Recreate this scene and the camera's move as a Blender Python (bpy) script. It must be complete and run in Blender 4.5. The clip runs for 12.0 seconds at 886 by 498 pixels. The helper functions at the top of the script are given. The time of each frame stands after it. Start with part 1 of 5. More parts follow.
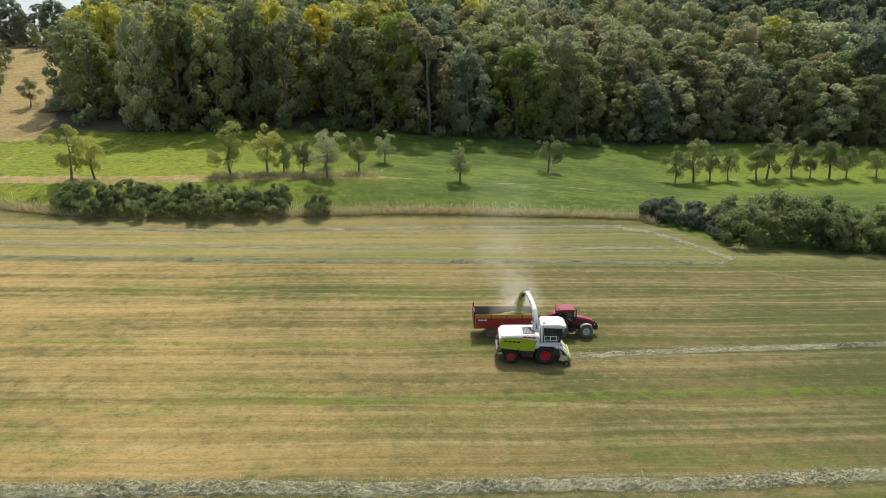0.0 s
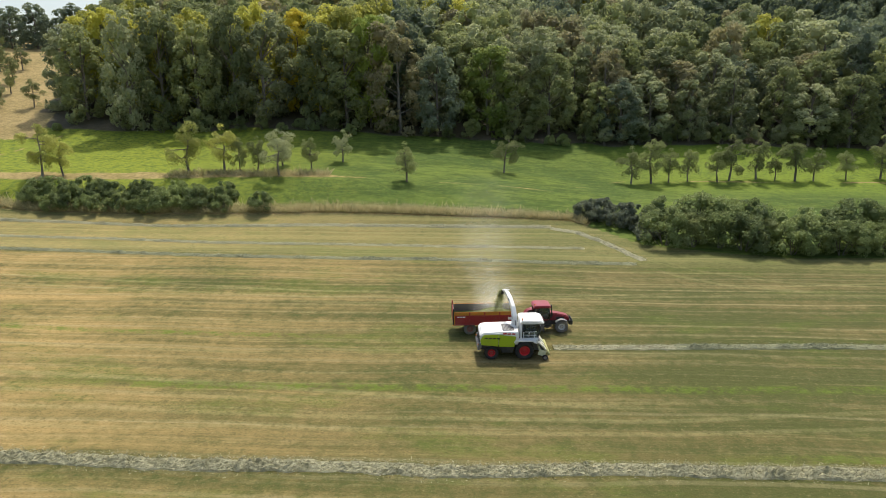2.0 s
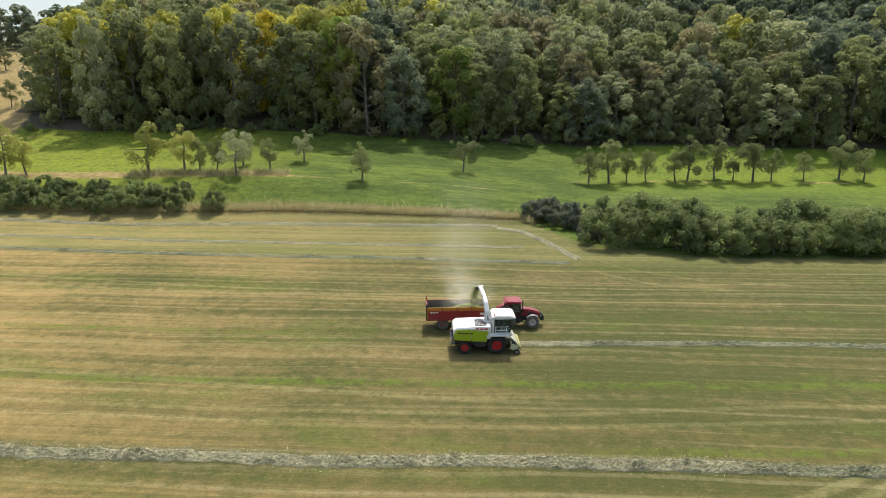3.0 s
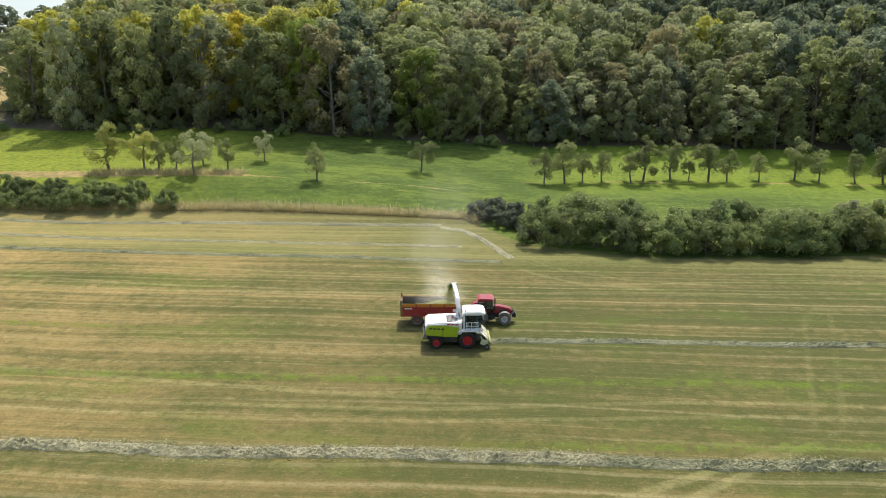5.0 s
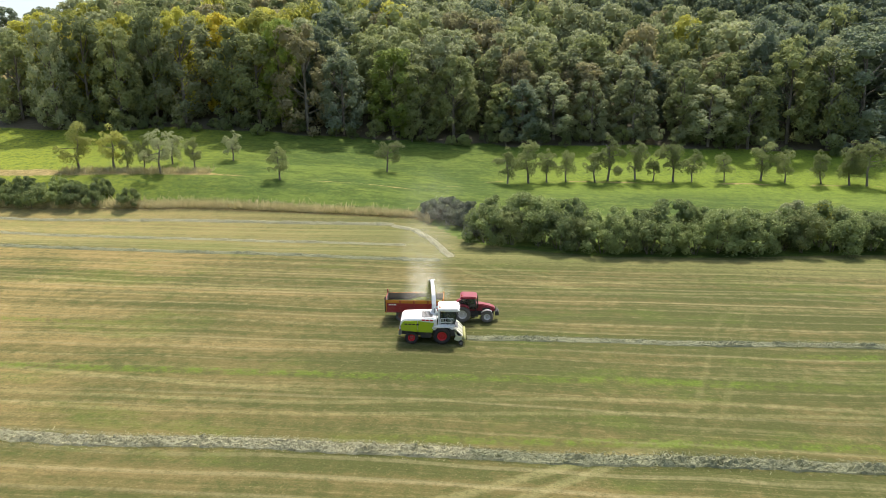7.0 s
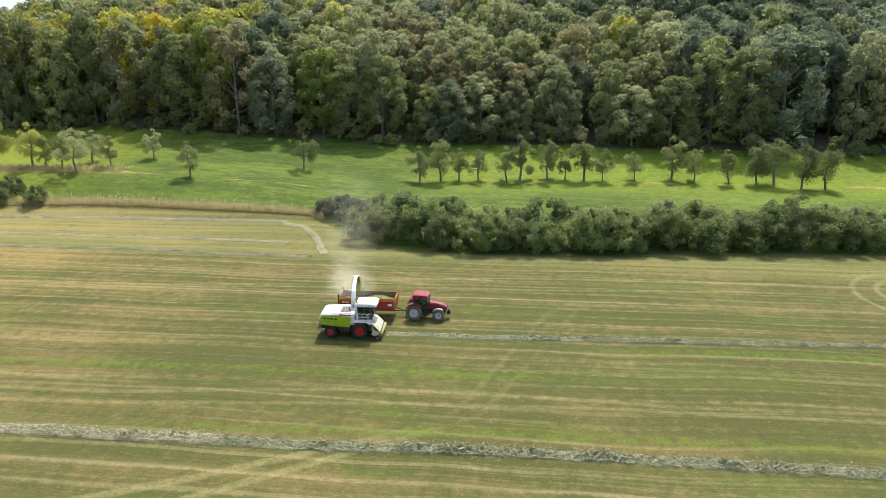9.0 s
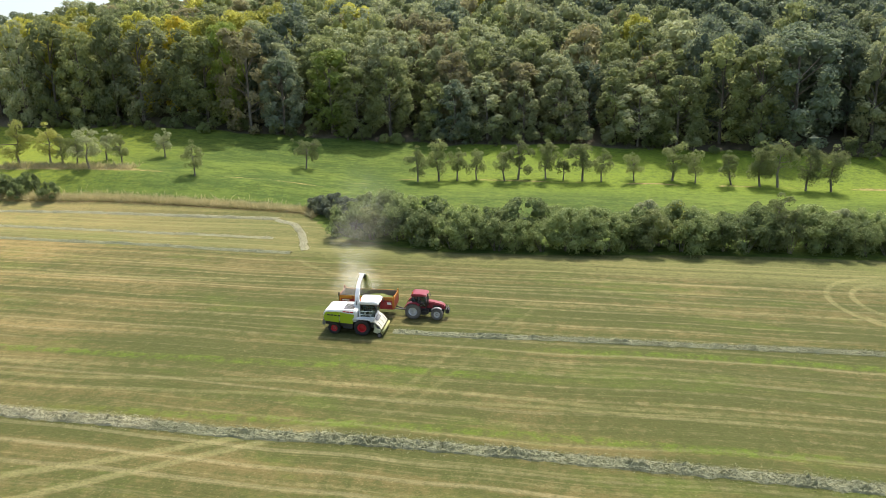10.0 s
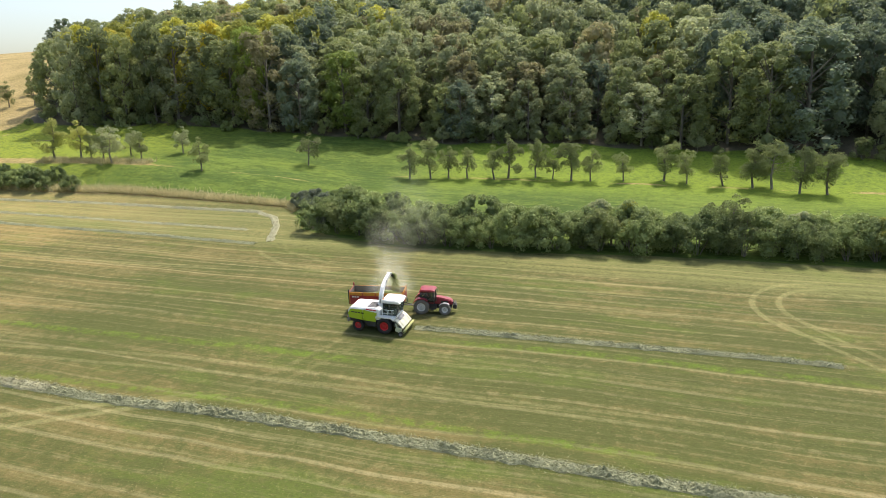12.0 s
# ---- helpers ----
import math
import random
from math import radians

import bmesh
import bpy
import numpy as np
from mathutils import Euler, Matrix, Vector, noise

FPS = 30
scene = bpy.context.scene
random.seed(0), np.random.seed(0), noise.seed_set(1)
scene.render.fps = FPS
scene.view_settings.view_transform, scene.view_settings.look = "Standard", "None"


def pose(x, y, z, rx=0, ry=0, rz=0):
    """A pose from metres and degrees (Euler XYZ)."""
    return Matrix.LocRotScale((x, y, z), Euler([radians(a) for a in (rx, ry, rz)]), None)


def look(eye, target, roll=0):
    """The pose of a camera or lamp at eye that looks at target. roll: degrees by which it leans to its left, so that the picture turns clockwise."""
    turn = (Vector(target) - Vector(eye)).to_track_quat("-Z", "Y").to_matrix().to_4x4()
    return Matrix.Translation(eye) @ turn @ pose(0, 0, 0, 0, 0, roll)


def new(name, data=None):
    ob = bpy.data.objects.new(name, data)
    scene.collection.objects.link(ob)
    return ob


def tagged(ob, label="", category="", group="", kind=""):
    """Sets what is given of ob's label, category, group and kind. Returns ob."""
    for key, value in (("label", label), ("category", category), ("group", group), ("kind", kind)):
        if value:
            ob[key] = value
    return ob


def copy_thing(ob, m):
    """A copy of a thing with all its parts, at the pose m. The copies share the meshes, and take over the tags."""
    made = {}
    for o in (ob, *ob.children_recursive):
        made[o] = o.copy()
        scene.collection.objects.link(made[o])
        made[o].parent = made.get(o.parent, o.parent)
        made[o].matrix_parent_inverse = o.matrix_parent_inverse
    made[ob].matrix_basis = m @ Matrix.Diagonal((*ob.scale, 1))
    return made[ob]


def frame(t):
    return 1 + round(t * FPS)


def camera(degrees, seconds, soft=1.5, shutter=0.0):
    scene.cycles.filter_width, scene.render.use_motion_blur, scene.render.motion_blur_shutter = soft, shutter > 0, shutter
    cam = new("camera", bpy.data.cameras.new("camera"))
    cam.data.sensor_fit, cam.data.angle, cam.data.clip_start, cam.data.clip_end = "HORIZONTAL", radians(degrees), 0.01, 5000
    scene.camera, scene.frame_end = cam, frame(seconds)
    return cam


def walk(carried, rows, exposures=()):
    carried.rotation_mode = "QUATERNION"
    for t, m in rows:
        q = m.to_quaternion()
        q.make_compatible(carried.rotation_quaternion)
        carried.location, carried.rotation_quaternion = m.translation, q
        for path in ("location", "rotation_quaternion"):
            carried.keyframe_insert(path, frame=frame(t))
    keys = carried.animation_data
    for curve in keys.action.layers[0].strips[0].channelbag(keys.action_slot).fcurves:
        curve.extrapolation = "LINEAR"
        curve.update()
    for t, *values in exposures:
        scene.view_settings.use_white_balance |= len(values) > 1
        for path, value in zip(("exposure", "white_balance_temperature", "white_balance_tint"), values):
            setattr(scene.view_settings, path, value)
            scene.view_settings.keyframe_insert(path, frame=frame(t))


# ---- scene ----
cam = camera(67.5, 12.0, soft=0.6)
METRES, EYE, TILT, LEAN, TURN = 100.0, 25.0, -12.5, 1.5, 0.0
ROWS = [
    (0.0, 0.0, 0.0, 0.0, 0.0, 0.0, -0.0),
    (0.5, 0.0467, -0.0073, -0.0003, 2.73, -0.05, -0.56),
    (1.0, 0.094, -0.0128, -0.0001, 3.99, -0.1, -0.81),
    (1.5, 0.1411, -0.0168, 0.0, 4.01, -0.14, -0.84),
    (2.0, 0.1892, -0.0206, -0.0005, 4.15, -0.14, -0.91),
    (2.5, 0.2381, -0.0241, -0.0008, 4.45, -0.15, -0.97),
    (3.0, 0.2868, -0.0277, -0.0007, 4.72, -0.16, -1.05),
    (5.0, 0.3892, -0.0356, 0.0012, 5.28, -0.24, -1.24),
    (5.5, 0.4143, -0.0364, 0.0016, 6.01, -0.26, -1.38),
    (6.0, 0.4393, -0.0369, 0.0019, 6.38, -0.29, -1.47),
    (6.5, 0.4641, -0.0373, 0.0021, 6.58, -0.31, -1.51),
    (8.5, 0.6498, -0.0346, 0.0049, 7.11, -0.43, -1.67),
    (9.0, 0.6993, -0.0336, 0.0057, 7.43, -0.46, -1.76),
    (9.5, 0.7494, -0.032, 0.0067, 9.67, -0.56, -2.2),
    (10.0, 0.7995, -0.0297, 0.0077, 11.26, -0.64, -2.51),
    (10.5, 0.8494, -0.0266, 0.0087, 12.93, -0.76, -2.84),
    (11.0, 0.899, -0.0227, 0.01, 14.66, -0.84, -3.17),
    (11.5, 0.9478, -0.0176, 0.011, 16.45, -0.96, -3.52),
    (12.0, 0.9968, -0.0113, 0.0123, 18.26, -1.09, -3.85),
]
walk(cam, [(t, pose(0, 0, EYE, TILT, LEAN, TURN) @ pose(METRES * x, METRES * y, METRES * z, 90 + pitch, roll, yaw)) for t, x, y, z, yaw, pitch, roll in ROWS],
     exposures=((0.0, 0.32), (3.0, 0.44), (6.0, 0.66), (9.0, 0.80), (12.0, 0.80)))


# ---- light ----
SUN_EL, SUN_AZ = 62.0, 14.0
world = bpy.data.worlds.new("sky")
scene.world = world
world.use_nodes = True
wn = world.node_tree.nodes
sky = wn.new("ShaderNodeTexSky")
sky.sky_type, sky.sun_disc = "NISHITA", False
sky.sun_elevation, sky.sun_rotation = radians(SUN_EL), radians(SUN_AZ)
sky.dust_density, sky.air_density = 4.0, 1.2
world.node_tree.links.new(sky.outputs[0], wn["Background"].inputs[0])
wn["Background"].inputs[1].default_value = 0.15
sun = new("sun", bpy.data.lights.new("sun", "SUN"))
sun.data.energy, sun.data.angle, sun.data.color = 3.0, radians(0.8), (1.0, 0.95, 0.86)
to_sun = Vector((math.sin(radians(SUN_AZ)) * math.cos(radians(SUN_EL)), math.cos(radians(SUN_AZ)) * math.cos(radians(SUN_EL)), math.sin(radians(SUN_EL))))
sun.matrix_world = look(to_sun * 300, (0, 0, 0))


# ---- materials ----
class Nodes:
    """A short way to write node materials."""

    def __init__(self, name):
        self.mat = bpy.data.materials.new(name)
        self.mat.use_nodes = True
        self.tree = self.mat.node_tree
        self.bsdf = self.tree.nodes["Principled BSDF"]
        self.out = self.tree.nodes["Material Output"]

    def link(self, value, socket):
        if isinstance(value, bpy.types.NodeSocket):
            self.tree.links.new(value, socket)
        elif isinstance(value, (tuple, list)) and len(value) == 3 and len(socket.default_value) == 4:
            socket.default_value = (*value, 1)
        else:
            socket.default_value = value

    def node(self, kind):
        return self.tree.nodes.new(kind)

    def math(self, op, a, b=0.0, clamp=False):
        n = self.node("ShaderNodeMath")
        n.operation, n.use_clamp = op, clamp
        self.link(a, n.inputs[0]), self.link(b, n.inputs[1])
        return n.outputs[0]

    def mix(self, f, a, b, blend="MIX"):
        n = self.node("ShaderNodeMix")
        n.data_type, n.blend_type = "RGBA", blend
        self.link(f, n.inputs[0]), self.link(a, n.inputs[6]), self.link(b, n.inputs[7])
        return n.outputs[2]

    def place(self):
        return self.node("ShaderNodeNewGeometry").outputs["Position"]

    def local(self):
        return self.node("ShaderNodeTexCoord").outputs["Object"]

    def noise(self, vector, scale, detail=4.0, rough=0.6, stretch=(1, 1, 1)):
        m = self.node("ShaderNodeMapping")
        self.link(vector, m.inputs[0])
        m.inputs["Scale"].default_value = stretch
        n = self.node("ShaderNodeTexNoise")
        self.link(m.outputs[0], n.inputs["Vector"])
        n.inputs["Scale"].default_value, n.inputs["Detail"].default_value, n.inputs["Roughness"].default_value = scale, detail, rough
        return n.outputs[0]

    def ramp(self, f, lo, hi):
        n = self.node("ShaderNodeMapRange")
        n.interpolation_type = "SMOOTHSTEP"
        self.link(f, n.inputs[0])
        n.inputs[1].default_value, n.inputs[2].default_value = lo, hi
        return n.outputs[0]

    def attribute(self, name):
        n = self.node("ShaderNodeAttribute")
        n.attribute_name = name
        return n.outputs["Fac"]

    def bump(self, height, strength, distance):
        n = self.node("ShaderNodeBump")
        n.inputs["Strength"].default_value, n.inputs["Distance"].default_value = strength, distance
        self.link(height, n.inputs["Height"])
        self.link(n.outputs[0], self.bsdf.inputs["Normal"])

    def finish(self, color, roughness=0.8, metallic=0.0, specular=0.3):
        self.link(color, self.bsdf.inputs["Base Color"])
        self.link(roughness, self.bsdf.inputs["Roughness"])
        self.bsdf.inputs["Metallic"].default_value = metallic
        self.bsdf.inputs["Specular IOR Level"].default_value = specular
        return self.mat


def foliage(name, dark, light, thin=0.4):
    """Leaves: the colour varies from tree to tree and from leaf to leaf, and light shines through."""
    n = Nodes(name)
    per_tree = n.math("FRACT", n.math("ADD", n.node("ShaderNodeObjectInfo").outputs["Random"], n.attribute("tone")))
    per_leaf = n.node("ShaderNodeNewGeometry").outputs["Random Per Island"]
    f = n.math("ADD", n.math("MULTIPLY", per_tree, 0.7), n.math("MULTIPLY", per_leaf, 0.3))
    patch = n.noise(n.place(), 0.35, 3.0)
    c = n.mix(n.ramp(n.math("ADD", n.math("MULTIPLY", f, 0.75), n.math("MULTIPLY", patch, 0.5)), 0.15, 1.0), dark, light)
    n.finish(c, 0.6, 0.0, 0.14)
    t = n.node("ShaderNodeBsdfTranslucent")
    n.link(n.mix(0.35, c, (0.38, 0.43, 0.17)), t.inputs[0])
    m = n.node("ShaderNodeMixShader")
    m.inputs[0].default_value = thin
    n.tree.links.new(n.bsdf.outputs[0], m.inputs[1])
    n.tree.links.new(t.outputs[0], m.inputs[2])
    n.tree.links.new(m.outputs[0], n.out.inputs[0])
    return n.mat


def painted(name, color, rough=0.4, dirt=(0.16, 0.13, 0.08), amount=0.35, metallic=0.0):
    """Machine paint or rubber with dust on it."""
    n = Nodes(name)
    p = n.local()
    cloud = n.ramp(n.noise(p, 1.3, 5.0), 0.42, 0.75)
    speck = n.noise(p, 14.0, 3.0)
    f = n.math("MULTIPLY", n.math("MULTIPLY", cloud, n.math("ADD", speck, 0.3)), amount, True)
    n.bump(speck, 0.08, 0.01)
    return n.finish(n.mix(f, color, dirt), n.math("ADD", n.math("MULTIPLY", f, 0.5), rough, True), metallic, 0.4)


def plain_mix(name, a, b, scale, rough=0.9, stretch=(1, 1, 1), bump=0.3):
    n = Nodes(name)
    p = n.local()
    big, small = n.noise(p, scale, 5.0, 0.65, stretch), n.noise(p, scale * 9, 3.0, 0.6, stretch)
    n.bump(small, bump, 0.03)
    return n.finish(n.mix(n.ramp(n.math("ADD", n.math("MULTIPLY", big, 0.7), n.math("MULTIPLY", small, 0.3)), 0.3, 0.7), a, b), rough, 0.0, 0.2)


def straw(name, a, b, thin=0.35):
    n = Nodes(name)
    r = n.node("ShaderNodeNewGeometry").outputs["Random Per Island"]
    tuft = n.noise(n.place(), 5.0, 4.0, 0.7)
    c = n.mix(n.ramp(n.math("ADD", n.math("MULTIPLY", r, 0.45), n.math("ADD", n.math("MULTIPLY", n.noise(n.place(), 0.8, 3.0), 0.35), n.math("MULTIPLY", tuft, 0.9))), 0.50, 1.02), a, b)
    n.bump(tuft, 0.8, 0.12)
    n.finish(c, 0.9, 0.0, 0.08)
    t, m = n.node("ShaderNodeBsdfTranslucent"), n.node("ShaderNodeMixShader")
    n.link(c, t.inputs[0])
    m.inputs[0].default_value = thin
    n.tree.links.new(n.bsdf.outputs[0], m.inputs[1])
    n.tree.links.new(t.outputs[0], m.inputs[2])
    n.tree.links.new(m.outputs[0], n.out.inputs[0])
    return n.mat


def haze(name):
    """Thin airborne dust: mostly see-through, and thinner towards the rim of each wisp."""
    n = Nodes(name)
    n.finish((0.80, 0.78, 0.66), 1.0, 0.0, 0.0)
    t, m, clear = n.node("ShaderNodeBsdfTranslucent"), n.node("ShaderNodeMixShader"), n.node("ShaderNodeMixShader")
    n.link((0.92, 0.90, 0.78), t.inputs[0])
    m.inputs[0].default_value = 0.95
    n.tree.links.new(n.bsdf.outputs[0], m.inputs[1])
    n.tree.links.new(t.outputs[0], m.inputs[2])
    wisp = n.ramp(n.noise(n.local(), 0.9, 4.0, 0.6), 0.25, 0.75)
    n.link(n.math("MULTIPLY", n.attribute("wisp_fade"), n.math("ADD", n.math("MULTIPLY", wisp, 0.9), 0.25)), clear.inputs[0])
    n.tree.links.new(n.node("ShaderNodeBsdfTransparent").outputs[0], clear.inputs[1])
    n.tree.links.new(m.outputs[0], clear.inputs[2])
    n.tree.links.new(clear.outputs[0], n.out.inputs[0])
    return n.mat


def glass(name):
    n = Nodes(name)
    n.bsdf.inputs["Transmission Weight"].default_value = 0.75
    n.bsdf.inputs["IOR"].default_value = 1.3
    return n.finish((0.10, 0.13, 0.12), 0.06, 0.0, 0.6)


OAK = foliage("oak_leaves", (0.126, 0.152, 0.074), (0.370, 0.395, 0.160))
LIME = foliage("lime_leaves", (0.150, 0.168, 0.048), (0.600, 0.560, 0.085), 0.5)
# for tree tops in the sun: the light is put into the leaf colour
GOLD = foliage("sunlit_yellow_leaves", (0.279, 0.260, 0.043), (0.838, 0.660, 0.058))
FRESH = foliage("fresh_green_leaves", (0.090, 0.125, 0.044), (0.300, 0.375, 0.070))
ASH = foliage("ash_leaves", (0.172, 0.190, 0.100), (0.455, 0.475, 0.262))
DARK = foliage("dark_leaves", (0.079, 0.107, 0.075), (0.216, 0.260, 0.177))
RUST = foliage("browning_leaves", (0.185, 0.168, 0.096), (0.420, 0.365, 0.195))
APPLE = foliage("fruit_leaves", (0.092, 0.115, 0.050), (0.285, 0.315, 0.125))
# sunlit copy of the fruit leaves, with the sun put into the colour
SUNNY = foliage("sunlit_fruit_leaves", (0.191, 0.210, 0.058), (0.533, 0.521, 0.138), 0.5)
SHRUB = foliage("shrub_leaves", (0.089, 0.122, 0.052), (0.305, 0.362, 0.131))
WILLOW = foliage("grey_shrub_leaves", (0.076, 0.094, 0.072), (0.165, 0.188, 0.142))
BARK = plain_mix("bark", (0.075, 0.065, 0.050), (0.24, 0.21, 0.17), 2.0, 0.9, (1, 1, 0.3))
PALE_BARK = plain_mix("pale_bark", (0.11, 0.095, 0.075), (0.30, 0.27, 0.22), 2.0, 0.9, (1, 1, 0.3))
SWATH = straw("cut_grass_swath", (0.165, 0.165, 0.085), (0.47, 0.45, 0.29))
GREEN_SWATH = straw("fresh_cut_grass", (0.11, 0.120, 0.060), (0.36, 0.365, 0.225))
VERGE = straw("dry_verge_grass", (0.25, 0.245, 0.105), (0.64, 0.56, 0.31))
CHAFF = straw("chopped_grass", (0.15, 0.18, 0.055), (0.33, 0.36, 0.13))
DUST = haze("chaff_dust")


# ---- the lie of the land ----
KY = (-1500, -400, -50, 20, 40, 55, 72, 86, 100, 118, 137, 150, 165, 204, 240, 300, 400, 3000)
KZ = (-16, -14, -4, -1.2, 0.3, 1.5, 3.05, 4.0, 5.0, 7.5, 9.6, 12, 16.5, 28, 38, 47, 52, 52)
EDGE_X = (-400, -75, -63, -44, -22, -8, 15, 31.6, 36, 41, 50, 61, 80, 98, 127, 160, 500)
EDGE_Y = (112, 107.3, 105.2, 104.7, 105.6, 106.6, 107, 107, 103, 96.5, 93.5, 91.5, 93.5, 97, 99, 101, 110)
WOOD_X = (-96, -92, -71, -38, -3, 43, 75, 106, 143, 300)
WOOD_Y = (170, 158, 156, 159, 157, 161, 164, 162, 161, 166)


def rise(a, b, v):
    u = np.clip((v - a) / (b - a), 0, 1)
    return u * u * (3 - 2 * u)


def ground_at(x, y):
    """Height of the ground; takes numbers or arrays."""
    z = sum(np.interp(np.asarray(y) + d, KY, KZ) for d in (-5, -2.5, 0, 2.5, 5)) / 5
    return z - 0.035 * np.clip(x, -220, 330) + 4 * rise(100, 121, np.asarray(y)) * (1 - rise(-20, 60, np.asarray(x))) + 14 * rise(190, 300, np.asarray(y)) * rise(0, 110, np.asarray(x))


def field_edge(x):
    return np.interp(x, EDGE_X, EDGE_Y)


def wood_edge(x):
    return np.interp(x, WOOD_X, WOOD_Y)


def ground_material():
    n = Nodes("field_and_meadow")
    p = n.place()
    sep = n.node("ShaderNodeSeparateXYZ")
    n.link(p, sep.inputs[0])
    px, py = sep.outputs[0], sep.outputs[1]
    wob = n.math("MULTIPLY", n.math("SUBTRACT", n.noise(p, 0.03, 2.0), 0.5), 3.0)
    along = n.math("ADD", n.math("SUBTRACT", py, n.math("MULTIPLY", px, 0.04)), wob)
    rows_at = n.node("ShaderNodeCombineXYZ")
    n.link(n.math("MULTIPLY", px, 0.012), rows_at.inputs[0]), n.link(along, rows_at.inputs[1])
    rv = rows_at.outputs[0]
    broad, narrow = n.noise(rv, 0.22, 2.0), n.noise(rv, 0.60, 3.0, 0.6)
    patch, grain, clump, blade = n.noise(p, 0.06, 4.0), n.noise(p, 0.9, 6.0, 0.72), n.noise(p, 2.6, 5.0, 0.75, (0.7, 1, 1)), n.noise(p, 8.0, 4.0, 0.75, (0.6, 1, 1))
    dry = n.math("ADD", n.math("ADD", n.math("MULTIPLY", broad, 0.45), n.math("MULTIPLY", narrow, 0.40)), n.math("ADD", n.math("MULTIPLY", patch, 0.50), n.math("ADD", n.math("MULTIPLY", grain, 0.50), n.math("MULTIPLY", clump, 0.35))))
    dry = n.math("SUBTRACT", dry, n.math("MULTIPLY", n.ramp(px, -30.0, 75.0), 0.17))
    # western straw is drier, and brighter because sunlight is put into its colour
    mown = n.mix(n.ramp(dry, 0.88, 1.26), (0.070, 0.077, 0.022), n.mix(n.ramp(px, -45.0, 35.0), (0.375, 0.262, 0.100), (0.205, 0.152, 0.062)))
    # combed rows of lighter stubble, a machine's width apart
    comb = n.ramp(n.math("SINE", n.math("MULTIPLY", along, 2.85)), 0.62, 1.0)
    comb = n.math("MULTIPLY", comb, n.ramp(n.math("ADD", narrow, n.math("MULTIPLY", grain, 0.5)), 0.62, 0.92))
    mown = n.mix(n.math("MULTIPLY", comb, 0.45), mown, (0.30, 0.26, 0.135))
    thin = n.noise(rv, 1.7, 4.0, 0.7)
    mown = n.mix(n.math("MULTIPLY", n.ramp(n.math("ADD", thin, n.math("MULTIPLY", grain, 0.35)), 0.70, 0.88), 0.22), mown, (0.33, 0.285, 0.135))
    mown = n.mix(n.math("MULTIPLY", n.ramp(n.math("SUBTRACT", n.math("MULTIPLY", grain, 0.35), thin), -0.38, -0.22), 0.26), mown, (0.060, 0.064, 0.019))
    lawn = n.math("MULTIPLY", n.ramp(n.noise(p, 0.11, 5.0, 0.72, (0.4, 1.2, 1)), 0.52, 0.64), n.ramp(clump, 0.30, 0.60))
    mown = n.mix(n.math("MULTIPLY", lawn, 0.6), mown, (0.086, 0.124, 0.019))
    fine = clump

    def trail(points, half):
        """How near a point is to a wheel mark or a combed row, which bends from point to point (along x)."""
        y = points[0][1]
        for (xa, ya), (xb, yb) in zip(points, points[1:]):
            m = n.node("ShaderNodeMapRange")
            n.link(px, m.inputs[0])
            m.inputs[1].default_value, m.inputs[2].default_value, m.inputs[3].default_value, m.inputs[4].default_value = xa, xb, 0.0, yb - ya
            y = n.math("ADD", y, m.outputs[0])
        x0, x1 = points[0][0], points[-1][0]
        soft = min(18.0, (x1 - x0) / 4)
        off = n.math("ABSOLUTE", n.math("SUBTRACT", n.math("ADD", py, n.math("MULTIPLY", n.math("SUBTRACT", clump, 0.5), half)), y))
        inside = n.math("MULTIPLY", n.ramp(px, x0, x0 + soft), n.math("SUBTRACT", 1.0, n.ramp(px, x1 - soft, x1)))
        return n.math("MULTIPLY", n.math("SUBTRACT", 1.0, n.ramp(off, half * 0.35, half)), inside)

    def ring(cx, cy, r, half):
        dx, dy = n.math("SUBTRACT", px, cx), n.math("SUBTRACT", py, cy)
        d = n.math("SQRT", n.math("ADD", n.math("MULTIPLY", dx, dx), n.math("MULTIPLY", dy, dy)))
        open_side = n.math("SUBTRACT", 1.0, n.ramp(px, cx - 3.0, cx + 1.5))
        return n.math("MULTIPLY", n.math("SUBTRACT", 1.0, n.ramp(n.math("ABSOLUTE", n.math("SUBTRACT", d, r)), half * 0.4, half)), open_side)

    marks = None
